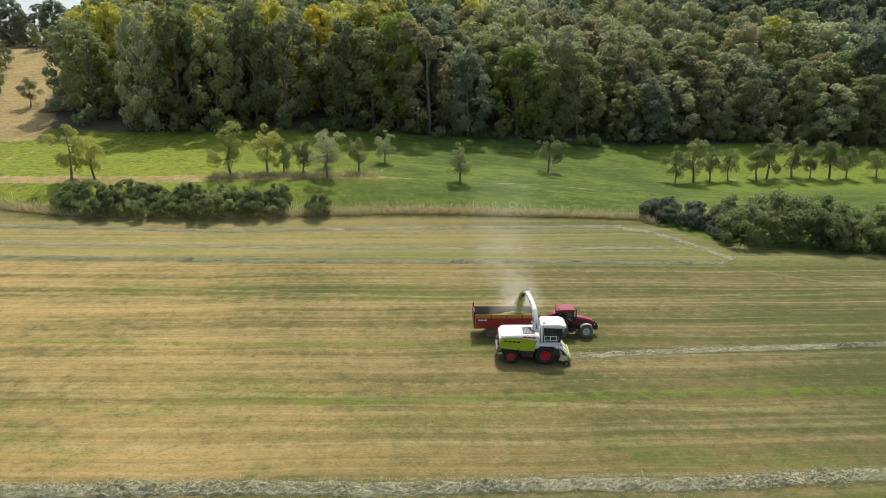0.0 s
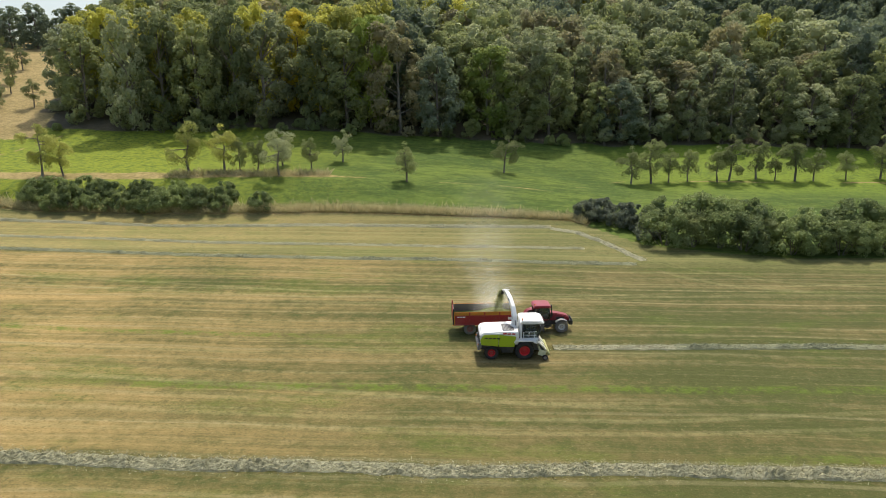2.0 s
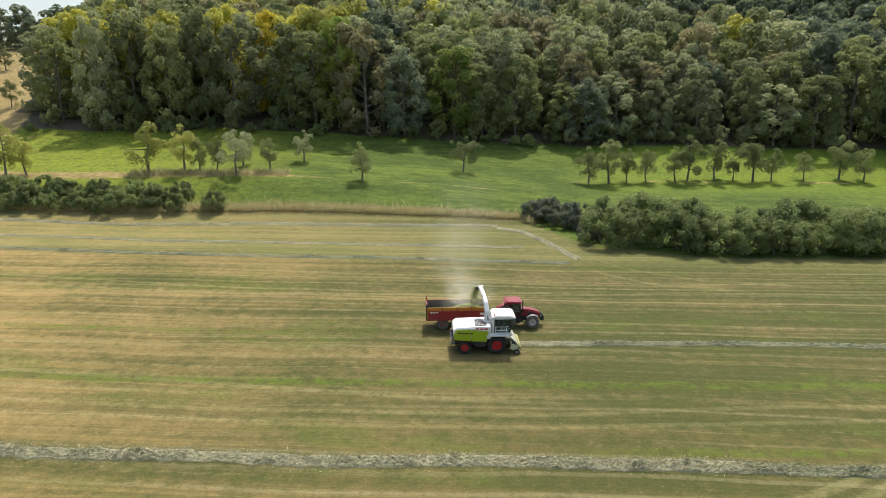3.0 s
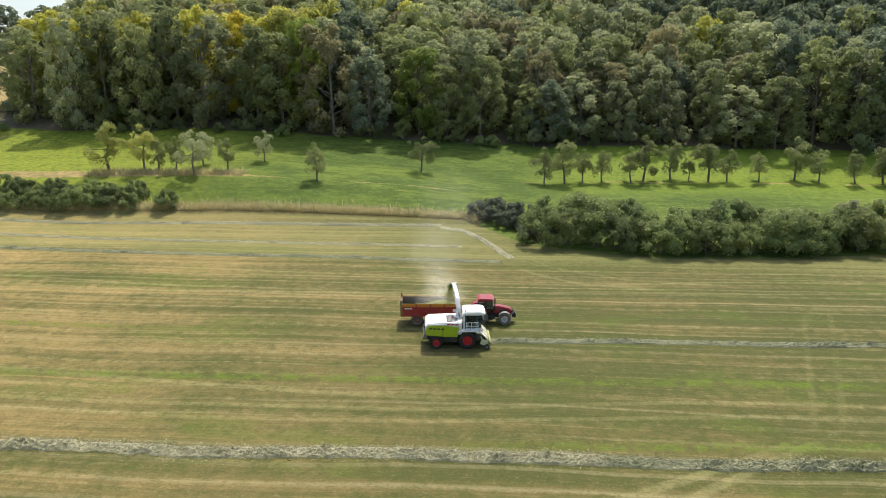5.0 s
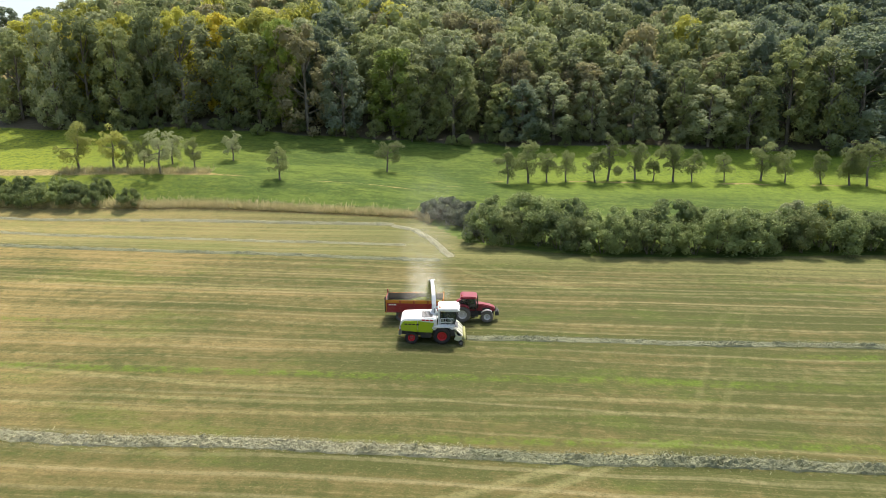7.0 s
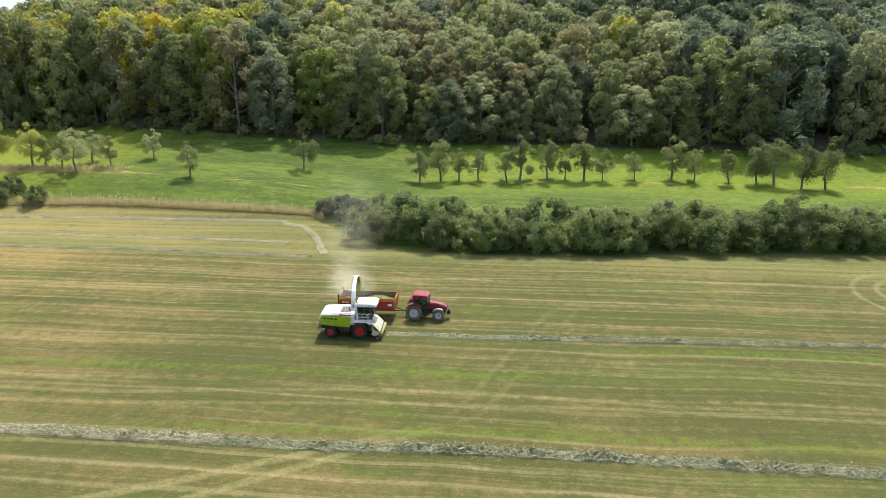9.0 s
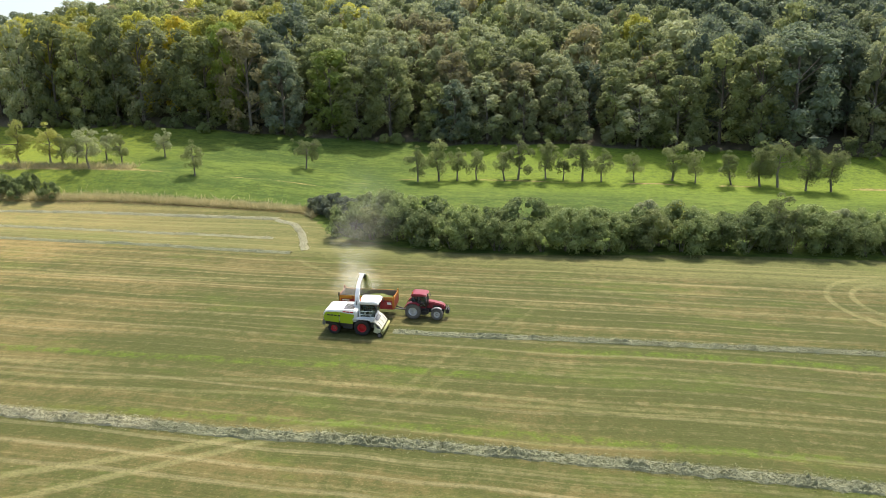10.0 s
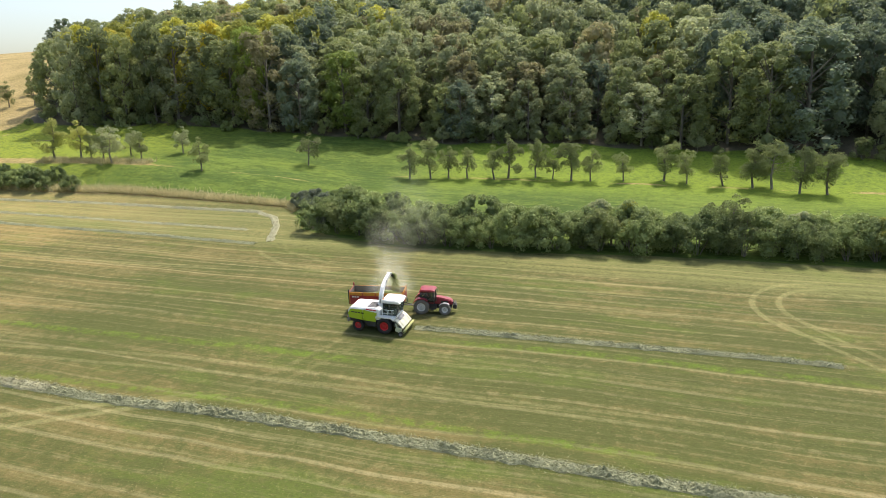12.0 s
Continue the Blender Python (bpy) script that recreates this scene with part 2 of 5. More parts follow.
    for points, half, strength in (
            (((-200, 81.5), (-49, 80.9), (-20, 80.2), (35, 79.5)), 0.45, 0.7), (((-200, 79.0), (-53, 76.3), (-26, 74.7), (-4, 73.2), (25, 73.6)), 0.42, 0.9),
            (((-200, 76.0), (-52, 73.4), (-25, 71.9), (-2, 71.3), (27, 73.7), (46, 76.6)), 0.42, 0.95), (((-200, 70.2), (4, 69.8), (45, 75.4), (60, 77.5)), 0.4, 0.6),
            (((-200, 63.5), (-40, 62.9), (5, 63.5)), 0.5, 0.5), (((-200, 58.5), (-41, 57.3), (-20, 56.6), (5, 56.8)), 0.5, 0.75), (((-200, 54.5), (-30, 54.1), (0, 54.4)), 0.4, 0.45),
            (((-200, 52.0), (-38, 51.5), (-18, 51.1), (6, 50.0), (21, 49.3), (40, 49.2)), 0.5, 0.8), (((-200, 48.4), (-30, 48.2), (10, 48.4)), 0.45, 0.5),
            (((-200, 45.4), (-33, 45.5), (4, 46.0), (31, 47.2), (52, 50.4), (65, 51.6), (82, 51.4), (110, 53.1)), 0.45, 0.6),
            (((-200, 43.4), (-12, 43.0), (-2, 44.2), (13, 44.3), (32, 45.5), (60, 49.0), (77, 50.4), (110, 51.4)), 0.42, 0.6),
            (((40, 77.0), (68, 81.7), (95, 83.4), (121, 83.8)), 0.42, 0.75), (((44, 75.5), (70, 77.4), (95, 80.3), (114, 81.0)), 0.42, 0.75), (((60, 85.0), (95, 86.6), (150, 88.0)), 0.4, 0.5),
            (((60, 72.0), (90, 74.0), (125, 76.0)), 0.4, 0.45), (((62, 57.5), (90, 58.4), (140, 60.0)), 0.45, 0.4),
            (((24, 25.0), (36.8, 32.3), (45.8, 36.8), (57.1, 43.1), (63.5, 46.8)), 0.7, 0.95), (((32, 24.5), (44.8, 33.3), (58, 42.6), (66, 47.5)), 0.7, 0.95),
            (((61.5, 45.5), (63.2, 47.4), (66.4, 56), (68.7, 62.2), (71.2, 69.2), (74.5, 74)), 1.2, 0.3), (((64, 46), (66.5, 50), (71.3, 62.2), (75, 71.5), (77, 75)), 1.2, 0.28),
            (((38, 88), (42, 82.5), (48, 79.0), (60, 77.2)), 0.7, 0.6), (((40, 91.5), (45, 85.0), (54, 81.2), (70, 79.5)), 0.6, 0.45),
            (((110, 78.5), (115.5, 71.0), (120.5, 65.5)), 0.75, 0.8), (((111, 81), (116.5, 73.4), (122, 67)), 0.7, 0.6)):
        m = n.math("MULTIPLY", trail(points, half), strength)
        marks = m if marks is None else n.math("MAXIMUM", marks, m)
    for m in (ring(119.0, 81.0, 9.4, 0.5), ring(119.5, 81.5, 7.0, 0.5)):
        marks = n.math("MAXIMUM", marks, n.math("MULTIPLY", m, 0.85))
    marks = n.math("MULTIPLY", marks, n.ramp(n.math("ADD", grain, n.math("MULTIPLY", patch, 0.5)), 0.42, 0.85))
    mown = n.mix(n.math("MULTIPLY", marks, 0.40), mown, (0.30, 0.27, 0.12))
    # fresh green regrowth between the rows
    for points, half in ((((-25, 49.2), (-9, 50.0), (14, 51.4), (37, 52.7), (60, 54.6), (85, 55.4)), 0.9), (((30, 42.0), (70, 45.5), (110, 47.5)), 0.8),
                         (((-60, 61.2), (-20, 60.4), (12, 61.0)), 0.7), (((70, 60.5), (90, 62.5), (125, 63.6)), 0.9)):
        mown = n.mix(n.math("MULTIPLY", n.math("MULTIPLY", trail(points, half), n.ramp(grain, 0.38, 0.62)), 0.8), mown, (0.090, 0.140, 0.014))
    # the headland by the upper swaths is paler and greener
    head = n.math("MULTIPLY", n.ramp(n.math("ADD", py, n.math("MULTIPLY", grain, 3.0)), 86.0, 89.5), n.ramp(n.math("ADD", clump, n.math("MULTIPLY", narrow, 0.6)), 0.55, 0.95))
    mown = n.mix(n.math("MULTIPLY", head, 0.6), mown, (0.230, 0.225, 0.082))

    lush = n.mix(n.ramp(n.math("ADD", n.math("MULTIPLY", n.noise(p, 0.09, 5.0, 0.65, (0.5, 1.4, 1)), 0.65), n.math("MULTIPLY", grain, 0.4)), 0.40, 0.64), (0.052, 0.090, 0.018), (0.130, 0.176, 0.030))
    lush = n.mix(n.math("MULTIPLY", n.ramp(n.noise(p, 0.55, 6.0, 0.72, (0.35, 1.3, 1)), 0.46, 0.60), 0.60), lush, (0.044, 0.074, 0.011))
    lush = n.mix(n.math("MULTIPLY", n.ramp(n.noise(p, 0.8, 5.0, 0.7, (0.3, 1.2, 1)), 0.56, 0.68), 0.35), lush, (0.23, 0.25, 0.045))
    # sunlit western meadow: the light is put into a brighter, yellower green
    lush = n.mix(n.math("MULTIPLY", n.math("SUBTRACT", 1.0, n.ramp(px, -55.0, 5.0)), n.ramp(grain, 0.30, 0.60)), lush, (0.205, 0.240, 0.024))
    # lit strip below the eastern wood, painted as brighter grass
    lush = n.mix(n.math("MULTIPLY", n.math("MULTIPLY", n.ramp(px, 36.0, 62.0), n.ramp(py, 122.0, 140.0)), n.ramp(n.math("ADD", grain, n.math("MULTIPLY", patch, 0.4)), 0.40, 0.80)), lush, (0.165, 0.225, 0.026))
    straws = n.mix(n.ramp(n.math("ADD", n.math("MULTIPLY", grain, 0.6), n.math("MULTIPLY", patch, 0.4)), 0.35, 0.65), (0.21, 0.165, 0.062), (0.40, 0.30, 0.135))
    litter = n.mix(grain, (0.042, 0.038, 0.024), (0.165, 0.140, 0.090))
    ragged = n.math("MULTIPLY", n.math("SUBTRACT", grain, 0.5), 0.7)

    def mask(name):
        return n.ramp(n.math("ADD", n.attribute(name), ragged), 0.35, 0.65)

    c = n.mix(mask("meadow"), mown, lush)
    c = n.mix(mask("dry"), c, straws)
    c = n.mix(mask("wood"), c, litter)
    c = n.mix(n.math("MULTIPLY", n.ramp(clump, 0.50, 0.64), 0.42), c, (0.048, 0.052, 0.014))
    c = n.mix(n.math("MULTIPLY", n.ramp(blade, 0.52, 0.66), 0.45), c, (0.042, 0.044, 0.014))
    speck = n.math("MULTIPLY", n.ramp(n.noise(p, 4.5, 4.0, 0.75), 0.56, 0.68), n.math("SUBTRACT", 0.22, n.math("MULTIPLY", mask("meadow"), 0.16)))
    c = n.mix(speck, c, (0.36, 0.31, 0.14))
    n.bump(n.math("ADD", n.math("MULTIPLY", blade, 0.5), n.math("ADD", n.math("MULTIPLY", grain, 0.7), n.math("MULTIPLY", fine, 0.3))), 0.5, 0.16)
    return n.finish(c, 0.9, 0.0, 0.1)


def spread(fine0, fine1, step, reach):
    """Grid lines, close together from fine0 to fine1 and wider apart beyond."""
    v = list(np.arange(fine0, fine1 + 0.01, step))
    d = step
    lo, hi = fine0, fine1
    while hi < reach:
        d *= 1.35
        lo, hi = lo - d, hi + d
        v.append(hi), v.insert(0, lo)
    return np.array(v)


def mesh_of(name, verts, faces, material, smooth=False):
    me = bpy.data.meshes.new(name)
    me.from_pydata([tuple(v) for v in verts], [], faces)
    me.materials.append(material)
    if smooth:
        me.polygons.foreach_set("use_smooth", [True] * len(me.polygons))
    me.update()
    return me


def build_ground():
    xs, ys = spread(-120, 180, 1.25, 2600), spread(22, 172, 0.9, 2600)
    gx, gy = np.meshgrid(xs, ys)
    gz = ground_at(gx, gy)
    lumps = np.array([[noise.noise((x * 0.11, y * 0.11, 3.0)) for x in xs] for y in ys])
    gz = gz + lumps * 0.06 + lumps * 0.22 * rise(0, 6, gy - field_edge(gx))
    w = len(xs)
    faces = [(j * w + i, j * w + i + 1, (j + 1) * w + i + 1, (j + 1) * w + i) for j in range(len(ys) - 1) for i in range(w - 1)]
    me = mesh_of("ground", np.stack([gx, gy, gz], -1).reshape(-1, 3), faces, ground_material(), True)
    edge = field_edge(gx)
    meadow = rise(-0.4, 0.6, gy - edge) * (gx > -400)
    top = np.interp(gx, (-110, -62, -25, 0, 30, 45, 60, 130), (116.5, 117.2, 120, 120.7, 122, 134.5, 137, 139.3))
    row = np.exp(-(((gy - top) / np.interp(gx, (-110, -40, -15, 0, 40, 130), (1.4, 2.0, 1.5, 0.5, 0.6, 0.9))) ** 2)) * np.interp(gx, (-110, -40, -14, 2, 24, 45, 130), (0.9, 1.3, 1.1, 0.65, 0.55, 0.6, 0.7))
    row *= 0.55 + 0.55 * np.clip(lumps * 2 + 0.6, 0, 1)
    verge = np.exp(-(((gy - edge - 1.2) / 1.4) ** 2)) * (gx < 34)
    lane = np.exp(-(((gy - 132 - 4.2 * (gx + 88)) / 2.2) ** 2)) * (gx < -83) * (gx > -92) * 0.8
    hill = rise(-84, -96, gx + 0.25 * (gy - 150)) * rise(147, 151, gy + lumps * 3) + rise(172, 182, gy) * rise(-94, -100, gx)
    dry = np.clip(np.maximum.reduce([row, verge, lane, np.clip(hill, 0, 1)]), 0, 1)
    wood = rise(-3.5, 1.5, gy - wood_edge(gx) + lumps * 3) * rise(-99, -94, gx + 0.35 * (gy - 157) + lumps * 3)
    for name, value in (("meadow", meadow), ("dry", dry), ("wood", wood)):
        a = me.attributes.new(name, "FLOAT", "POINT")
        a.data.foreach_set("value", np.asarray(value, dtype=np.float32).ravel())
    return tagged(new("ground", me), "mown hay field below a green meadow and a wooded hill", "ground", kind="structure")


build_ground()


# ---- shared builders ----
def part(name, data, parent, label="", m=None):
    ob = new(name, data)
    ob.parent = parent
    if m is not None:
        ob.matrix_basis = m
    return tagged(ob, label)


def empty(name):
    ob = new(name)
    ob.empty_display_size = 0.3
    return ob


def leaf_cloud(rng, centers, radii, count, size, droop=0.0, flat=1.0, outward=0.9):
    """Leaves as small folded blades over the lobes of a crown. Returns corners and faces."""
    centers, radii = np.array(centers), np.array(radii)
    pick = rng.choice(len(centers), count, p=radii ** 2 / (radii ** 2).sum())
    d = rng.normal(size=(count, 3))
    d /= np.linalg.norm(d, axis=1)[:, None]
    d[:, 2] = np.where(rng.random(count) < 0.6, np.abs(d[:, 2]), d[:, 2])
    away = centers[pick] - centers.mean(0)
    d += outward * away / (np.linalg.norm(away, axis=1)[:, None] + 0.3)
    d /= np.linalg.norm(d, axis=1)[:, None]
    p = centers[pick] + d * (radii[pick] * (0.72 + 0.42 * rng.random(count)))[:, None] * np.array([1, 1, flat])
    nrm = d + rng.normal(size=(count, 3)) * 0.85 + np.array([0, 0, 0.35])
    nrm /= np.linalg.norm(nrm, axis=1)[:, None]
    a = np.cross(nrm, rng.normal(size=(count, 3)))
    a[:, 2] -= droop
    a /= np.linalg.norm(a, axis=1)[:, None]
    b = np.cross(nrm, a)
    s = (size * (0.55 + 0.9 * rng.random(count)))[:, None]
    v = np.stack([p - a * s, p + b * s * 0.55 - a * s * 0.1, p + a * s - nrm * s * 0.35, p - b * s * 0.55 + a * s * 0.1], 1).reshape(-1, 3)
    f = [(4 * i, 4 * i + 1, 4 * i + 2, 4 * i + 3) for i in range(count)]
    return v, f


def lobe_cores(rng, centers, radii, flat=1.0, k=0.55):
    """Uneven dense hearts of the lobes, which keep a crown from being see-through."""
    base = bmesh.new()
    bmesh.ops.create_icosphere(base, subdivisions=1, radius=1.0)
    bv, bf = np.array([v.co[:] for v in base.verts]), [[v.index for v in f.verts] for f in base.faces]
    base.free()
    vs, fs = [], []
    for c, r in zip(centers, radii):
        o = sum(len(v) for v in vs)
        vs.append(np.array(c) + bv * (r * k * (0.8 + 0.35 * rng.random(len(bv))))[:, None] * np.array([1, 1, flat]))
        fs += [tuple(i + o for i in f) for f in bf]
    return np.concatenate(vs), fs


def limbs(paths, sides=6):
    """Tapered limbs along paths of (point, radius)."""
    vs, fs = [], []
    for path in paths:
        o = len(vs)
        for i, (p, r) in enumerate(path):
            q = path[min(i + 1, len(path) - 1)][0]
            s = path[max(i - 1, 0)][0]
            d = (Vector(q) - Vector(s)).normalized()
            a = d.orthogonal().normalized()
            b = d.cross(a)
            for k in range(sides):
                w = 2 * math.pi * k / sides
                vs.append(Vector(p) + (a * math.cos(w) + b * math.sin(w)) * r)
        for i in range(len(path) - 1):
            for k in range(sides):
                fs.append((o + i * sides + k, o + i * sides + (k + 1) % sides, o + (i + 1) * sides + (k + 1) % sides, o + (i + 1) * sides + k))
        fs.append(tuple(o + (len(path) - 1) * sides + k for k in range(sides)))
    return vs, fs


def crown_mesh(name, rng, centers, radii, count, size, material, droop=0.0, flat=1.0, cores=True):
    v, f = leaf_cloud(rng, centers, radii, count, size, droop, flat, 0.9 if cores else 0.1)
    if cores:
        cv, cf = lobe_cores(rng, centers, radii, flat)
        f = f + [tuple(i + len(v) for i in q) for q in cf]
        v = np.concatenate([v, cv])
    return mesh_of(name, v, f, material)


def forest_tree(seed, height, spread_r, material, count, size, low=0.16, lobes=34, bark=None):
    """A broadleaf wood tree: trunk with limbs, and a domed crown of many billowing lobes. Its base is at the origin."""
    rng = np.random.default_rng(seed)
    centers, radii = [], []
    skew = rng.normal(size=2) * 0.10 * spread_r
    for i in range(lobes):
        u = i / (lobes - 1)
        z = height * (low + (0.93 - low) * u)
        dome = math.sqrt(max(0.0, 1 - ((u - 0.38) / 0.66) ** 2)) if u > 0.38 else 0.72 + 0.28 * u / 0.38
        reach = spread_r * 0.82 * dome * (0.55 + 0.5 * math.sqrt(rng.random()))
        w = 2.4 * i + rng.random()
        centers.append((reach * math.cos(w) + skew[0] * u, reach * math.sin(w) + skew[1] * u, z + rng.normal() * height * 0.025))
        radii.append(spread_r * (0.22 + 0.16 * rng.random()) * (38 / lobes) ** 0.4)
    paths = [[((0, 0, -0.8), height * 0.020), ((0.1, 0, height * 0.3), height * 0.015), ((0.2, -0.1, height * 0.8), height * 0.006)]]
    for i in range(0, lobes, 3):
        c = centers[i]
        paths.append([((0.1, 0, max(1.0, c[2] * 0.72)), height * 0.007), (c, height * 0.003)])
    tree = empty("tree")
    part("trunk", mesh_of("trunk", *limbs(paths, 5), bark or BARK), tree)
    part("crown", crown_mesh("crown", rng, centers, radii, count, size, material), tree)
    return tree


def build_wood():
    """The wood on the hill: rows of trees up the slope, from its edge above the meadow to beyond the crest."""
    rng = np.random.default_rng(5)
    kinds = {"oak": OAK, "lime": LIME, "ash": ASH, "dark": DARK, "rust": RUST, "gold": GOLD, "fresh": FRESH}
    words = {"oak": "tall green oak at the wooded hillside", "lime": "yellow-green broadleaf tree in the wood", "ash": "grey-green ash tree in the hillside wood",
             "dark": "dark green dense tree in the hillside wood", "rust": "brownish drying tree in the hillside wood",
             "gold": "tree with sunlit yellow crown in the wood", "fresh": "fresh bright green domed tree at the wood edge"}
    near, far = {}, {}
    for i, (k, m) in enumerate(kinds.items()):
        pale = PALE_BARK if k in ("ash", "rust") else BARK
        near[k] = [forest_tree(40 + 7 * i + j, 23.0, 6.6, m, 4700, 0.35, (0.05, 0.08, 0.17)[j], 40, pale) for j in range(1 if k in ("gold", "fresh") else 3)]
        far[k] = [forest_tree(90 + 7 * i + j, 22.0, 6.0, m, 1350, 0.50, 0.42, 18) for j in range(2)]
        for t in near[k] + far[k]:
            tagged(t, words[k], "tree", "trees of the wood")
    used = set()
    joined = {k: ([], [], []) for k in kinds}

    def stand(t, x, yy, wide, tall):
        m = pose(x, yy, float(ground_at(x, yy)) - 0.1, 0, 0, rng.random() * 360) @ Matrix.Diagonal((wide, wide, tall, 1))
        if t not in used:
            used.add(t)
            t.matrix_basis = m
            return t
        c = copy_thing(t, m)
        c.scale = m.to_scale()
        return c

    # the trees that stand out: kind, place, width and height as shares of the model
    marked = (("fresh", 17.4, 161.0, 0.95, 0.88), ("fresh", -10.8, 160.5, 0.82, 1.10), ("lime", -18.0, 170.0, 0.9, 1.10), ("gold", -69.0, 171.0, 0.9, 1.06), ("gold", -62.5, 173.0, 0.6, 1.02), ("gold", -31.0, 172.0, 0.75, 1.10),
              ("dark", 128.0, 165.0, 1.38, 1.14), ("oak", 112.0, 166.0, 1.0, 1.02), ("ash", 76.0, 165.5, 0.85, 0.74), ("ash", 66.0, 164.5, 0.62, 0.62), ("oak", 88.0, 166.0, 0.7, 0.72), ("oak", -84.0, 163.0, 0.95, 0.95))
    for k, x, yy, wide, tall in marked:
        stand(near[k][0], x, yy, wide, tall)
    y = 0.0
    for row in range(16):
        for x in np.arange(-96 - row * 3.2, 235, 8.6 if row < 3 else 9.2):
            x = x + rng.normal() * 1.6
            yy = wood_edge(x) + 2.5 + y + rng.normal() * 1.6
            if x < -93 - 0.35 * y or (x - 60) > 0.85 * yy + 40:
                continue
            u = rng.random()
            if x < -10 and row == 0:
                k = "oak" if u < 0.74 else "dark" if u < 0.88 else "ash"
            elif x < -10 and row < 6:
                # mostly the yellow-green kind: its bright colour also stands for sunlit tops
                k = "lime" if u < 0.58 else "oak" if u < 0.92 else "ash"
            elif x < 30:
                k = "oak" if u < 0.40 else "ash" if u < 0.68 else "lime" if u < 0.78 else "rust" if u < 0.90 else "dark"
            elif x < 100:
                k = "ash" if u < 0.44 else "oak" if u < 0.66 else "rust" if u < 0.84 else "dark" if u < 0.94 else "lime"
            else:
                k = "dark" if u < 0.5 else "oak" if u < 0.75 else "ash"
            if row > 6 and x > 70 and u > 0.35:
                k = "dark"
            src = (near if row < 3 else far)[k]
            t = src[int(rng.integers(len(src) if x > 15 or row > 2 else 2))]
            # the front of the wood is tall to the west, low in the middle and tall again to the east
            front = float(np.interp(x, (-90, -8, 5, 34, 48, 96, 108, 150), (1.08, 1.08, 0.86, 0.84, 0.60, 0.66, 1.0, 1.02)))
            tall = front + (0.92 - front) * min(1.0, row / 2.5) if row < 3 else 0.97
            s = 0.80 + 0.36 * rng.random()
            tall *= 0.86 + 0.28 * rng.random()
            if row > 3 and x < -20:
                tall *= 0.90
            if row < 2 and any(math.hypot(x - q[1], (yy - q[2]) * 0.7) < 5.5 * q[3] for q in marked):
                continue
            wide = s * (0.55 + 0.45 * min(1.0, tall))
            if row > 5:
                m = pose(x, yy, float(ground_at(x, yy)) - 0.1, 0, 0, rng.random() * 360) @ Matrix.Diagonal((wide, wide, tall, 1))
                vs, fs, tones = joined[k]
                me = next(c for c in t.children if c.name.startswith("crown")).data
                co = np.empty(len(me.vertices) * 3)
                me.vertices.foreach_get("co", co)
                w = np.array(m)
                o = sum(len(v) for v in vs)
                vs.append(co.reshape(-1, 3) @ w[:3, :3].T + w[:3, 3])
                fs += [tuple(i + o for i in q.vertices) for q in me.polygons]
                tones.append(np.full(len(me.vertices), rng.random()))
            else:
                stand(t, x, yy, wide, tall)
        y += 7.0 if row < 3 else 8.8
    for i in range(13):
        x = -182 + 5.5 * i + rng.normal()
        yy = 256 - 0.9 * i + rng.normal() * 3
        s = 0.55 + 0.25 * rng.random()
        tagged(stand(near["dark"][i % 2], x, yy, s * 1.1, s * 0.9), "dark green tree on the crest above dry grass", "tree", "crest trees")
    for k, (vs, fs, tones) in joined.items():
        if not vs:
            continue
        me = mesh_of("far_wood", np.concatenate(vs), fs, kinds[k])
        me.attributes.new("tone", "FLOAT", "POINT").data.foreach_set("value", np.concatenate(tones).astype(np.float32))
        tagged(new("far_wood", me), "crowns of the wood high on the hill", "trees", kind="stuff")
    for t in sum(near.values(), []) + sum(far.values(), []):
        if t not in used:
            for o in [*t.children, t]:
                bpy.data.objects.remove(o)


build_wood()


def orchard_tree(seed, height, lean, material=None, broad=1.0):
    """A fruit tree: bent trunk with crooked boughs at uneven heights, and loose clumps of leaves with gaps."""
    rng = np.random.default_rng(seed)
    bend = rng.normal(size=(4, 2)) * height * 0.022
    stem = [Vector((lean * q + bend[i][0] * (i > 0), bend[i][1] * (i > 0), -0.4 if i == 0 else height * h)) for i, (q, h) in enumerate(((0, 0), (0.5, 0.26), (0.9, 0.50), (1.1, 0.75)))]
    paths = [list(zip(stem, (height * 0.027, height * 0.020, height * 0.014, height * 0.007)))]
    centers, radii = [], []
    wide = height * (0.17 + 0.07 * rng.random()) * broad
    for i in range(11):
        u = i / 10
        root = stem[1].lerp(stem[2], u * 2) if u < 0.5 else stem[2].lerp(stem[3], u * 2 - 1)
        w = i * 2.4 + rng.random() * 1.2
        reach = wide * (1.05 - 0.55 * abs(u - 0.45)) * (0.35 + 1.0 * rng.random())
        end = root + Vector((reach * math.cos(w), reach * math.sin(w), height * (-0.05 + 0.16 * rng.random())))
        mid = root.lerp(end, 0.5) + Vector(rng.normal(size=3) * height * 0.02)
        paths.append([(root, height * 0.010), (mid, height * 0.007), (end, height * 0.003)])
        if rng.random() < 0.8:
            centers.append(end), radii.append(height * (0.065 + 0.07 * rng.random()))
        for j in range(2):
            tip = mid.lerp(end, 0.5 + 0.5 * j) + Vector(rng.normal(size=3) * height * 0.055)
            paths.append([(mid, height * 0.004), (tip, height * 0.002)])
            centers.append(tip), radii.append(height * (0.05 + 0.055 * rng.random()))
    centers.append(stem[3] + Vector((0, 0, height * 0.16))), radii.append(height * 0.075)
    tree = empty("fruit_tree")
    part("trunk", mesh_of("trunk", *limbs(paths, 6), PALE_BARK if seed % 3 == 0 else BARK), tree)
    part("crown", crown_mesh("crown", rng, [tuple(c) for c in centers], radii, 4200, height * 0.0145, material or APPLE, cores=False), tree)
    return tree


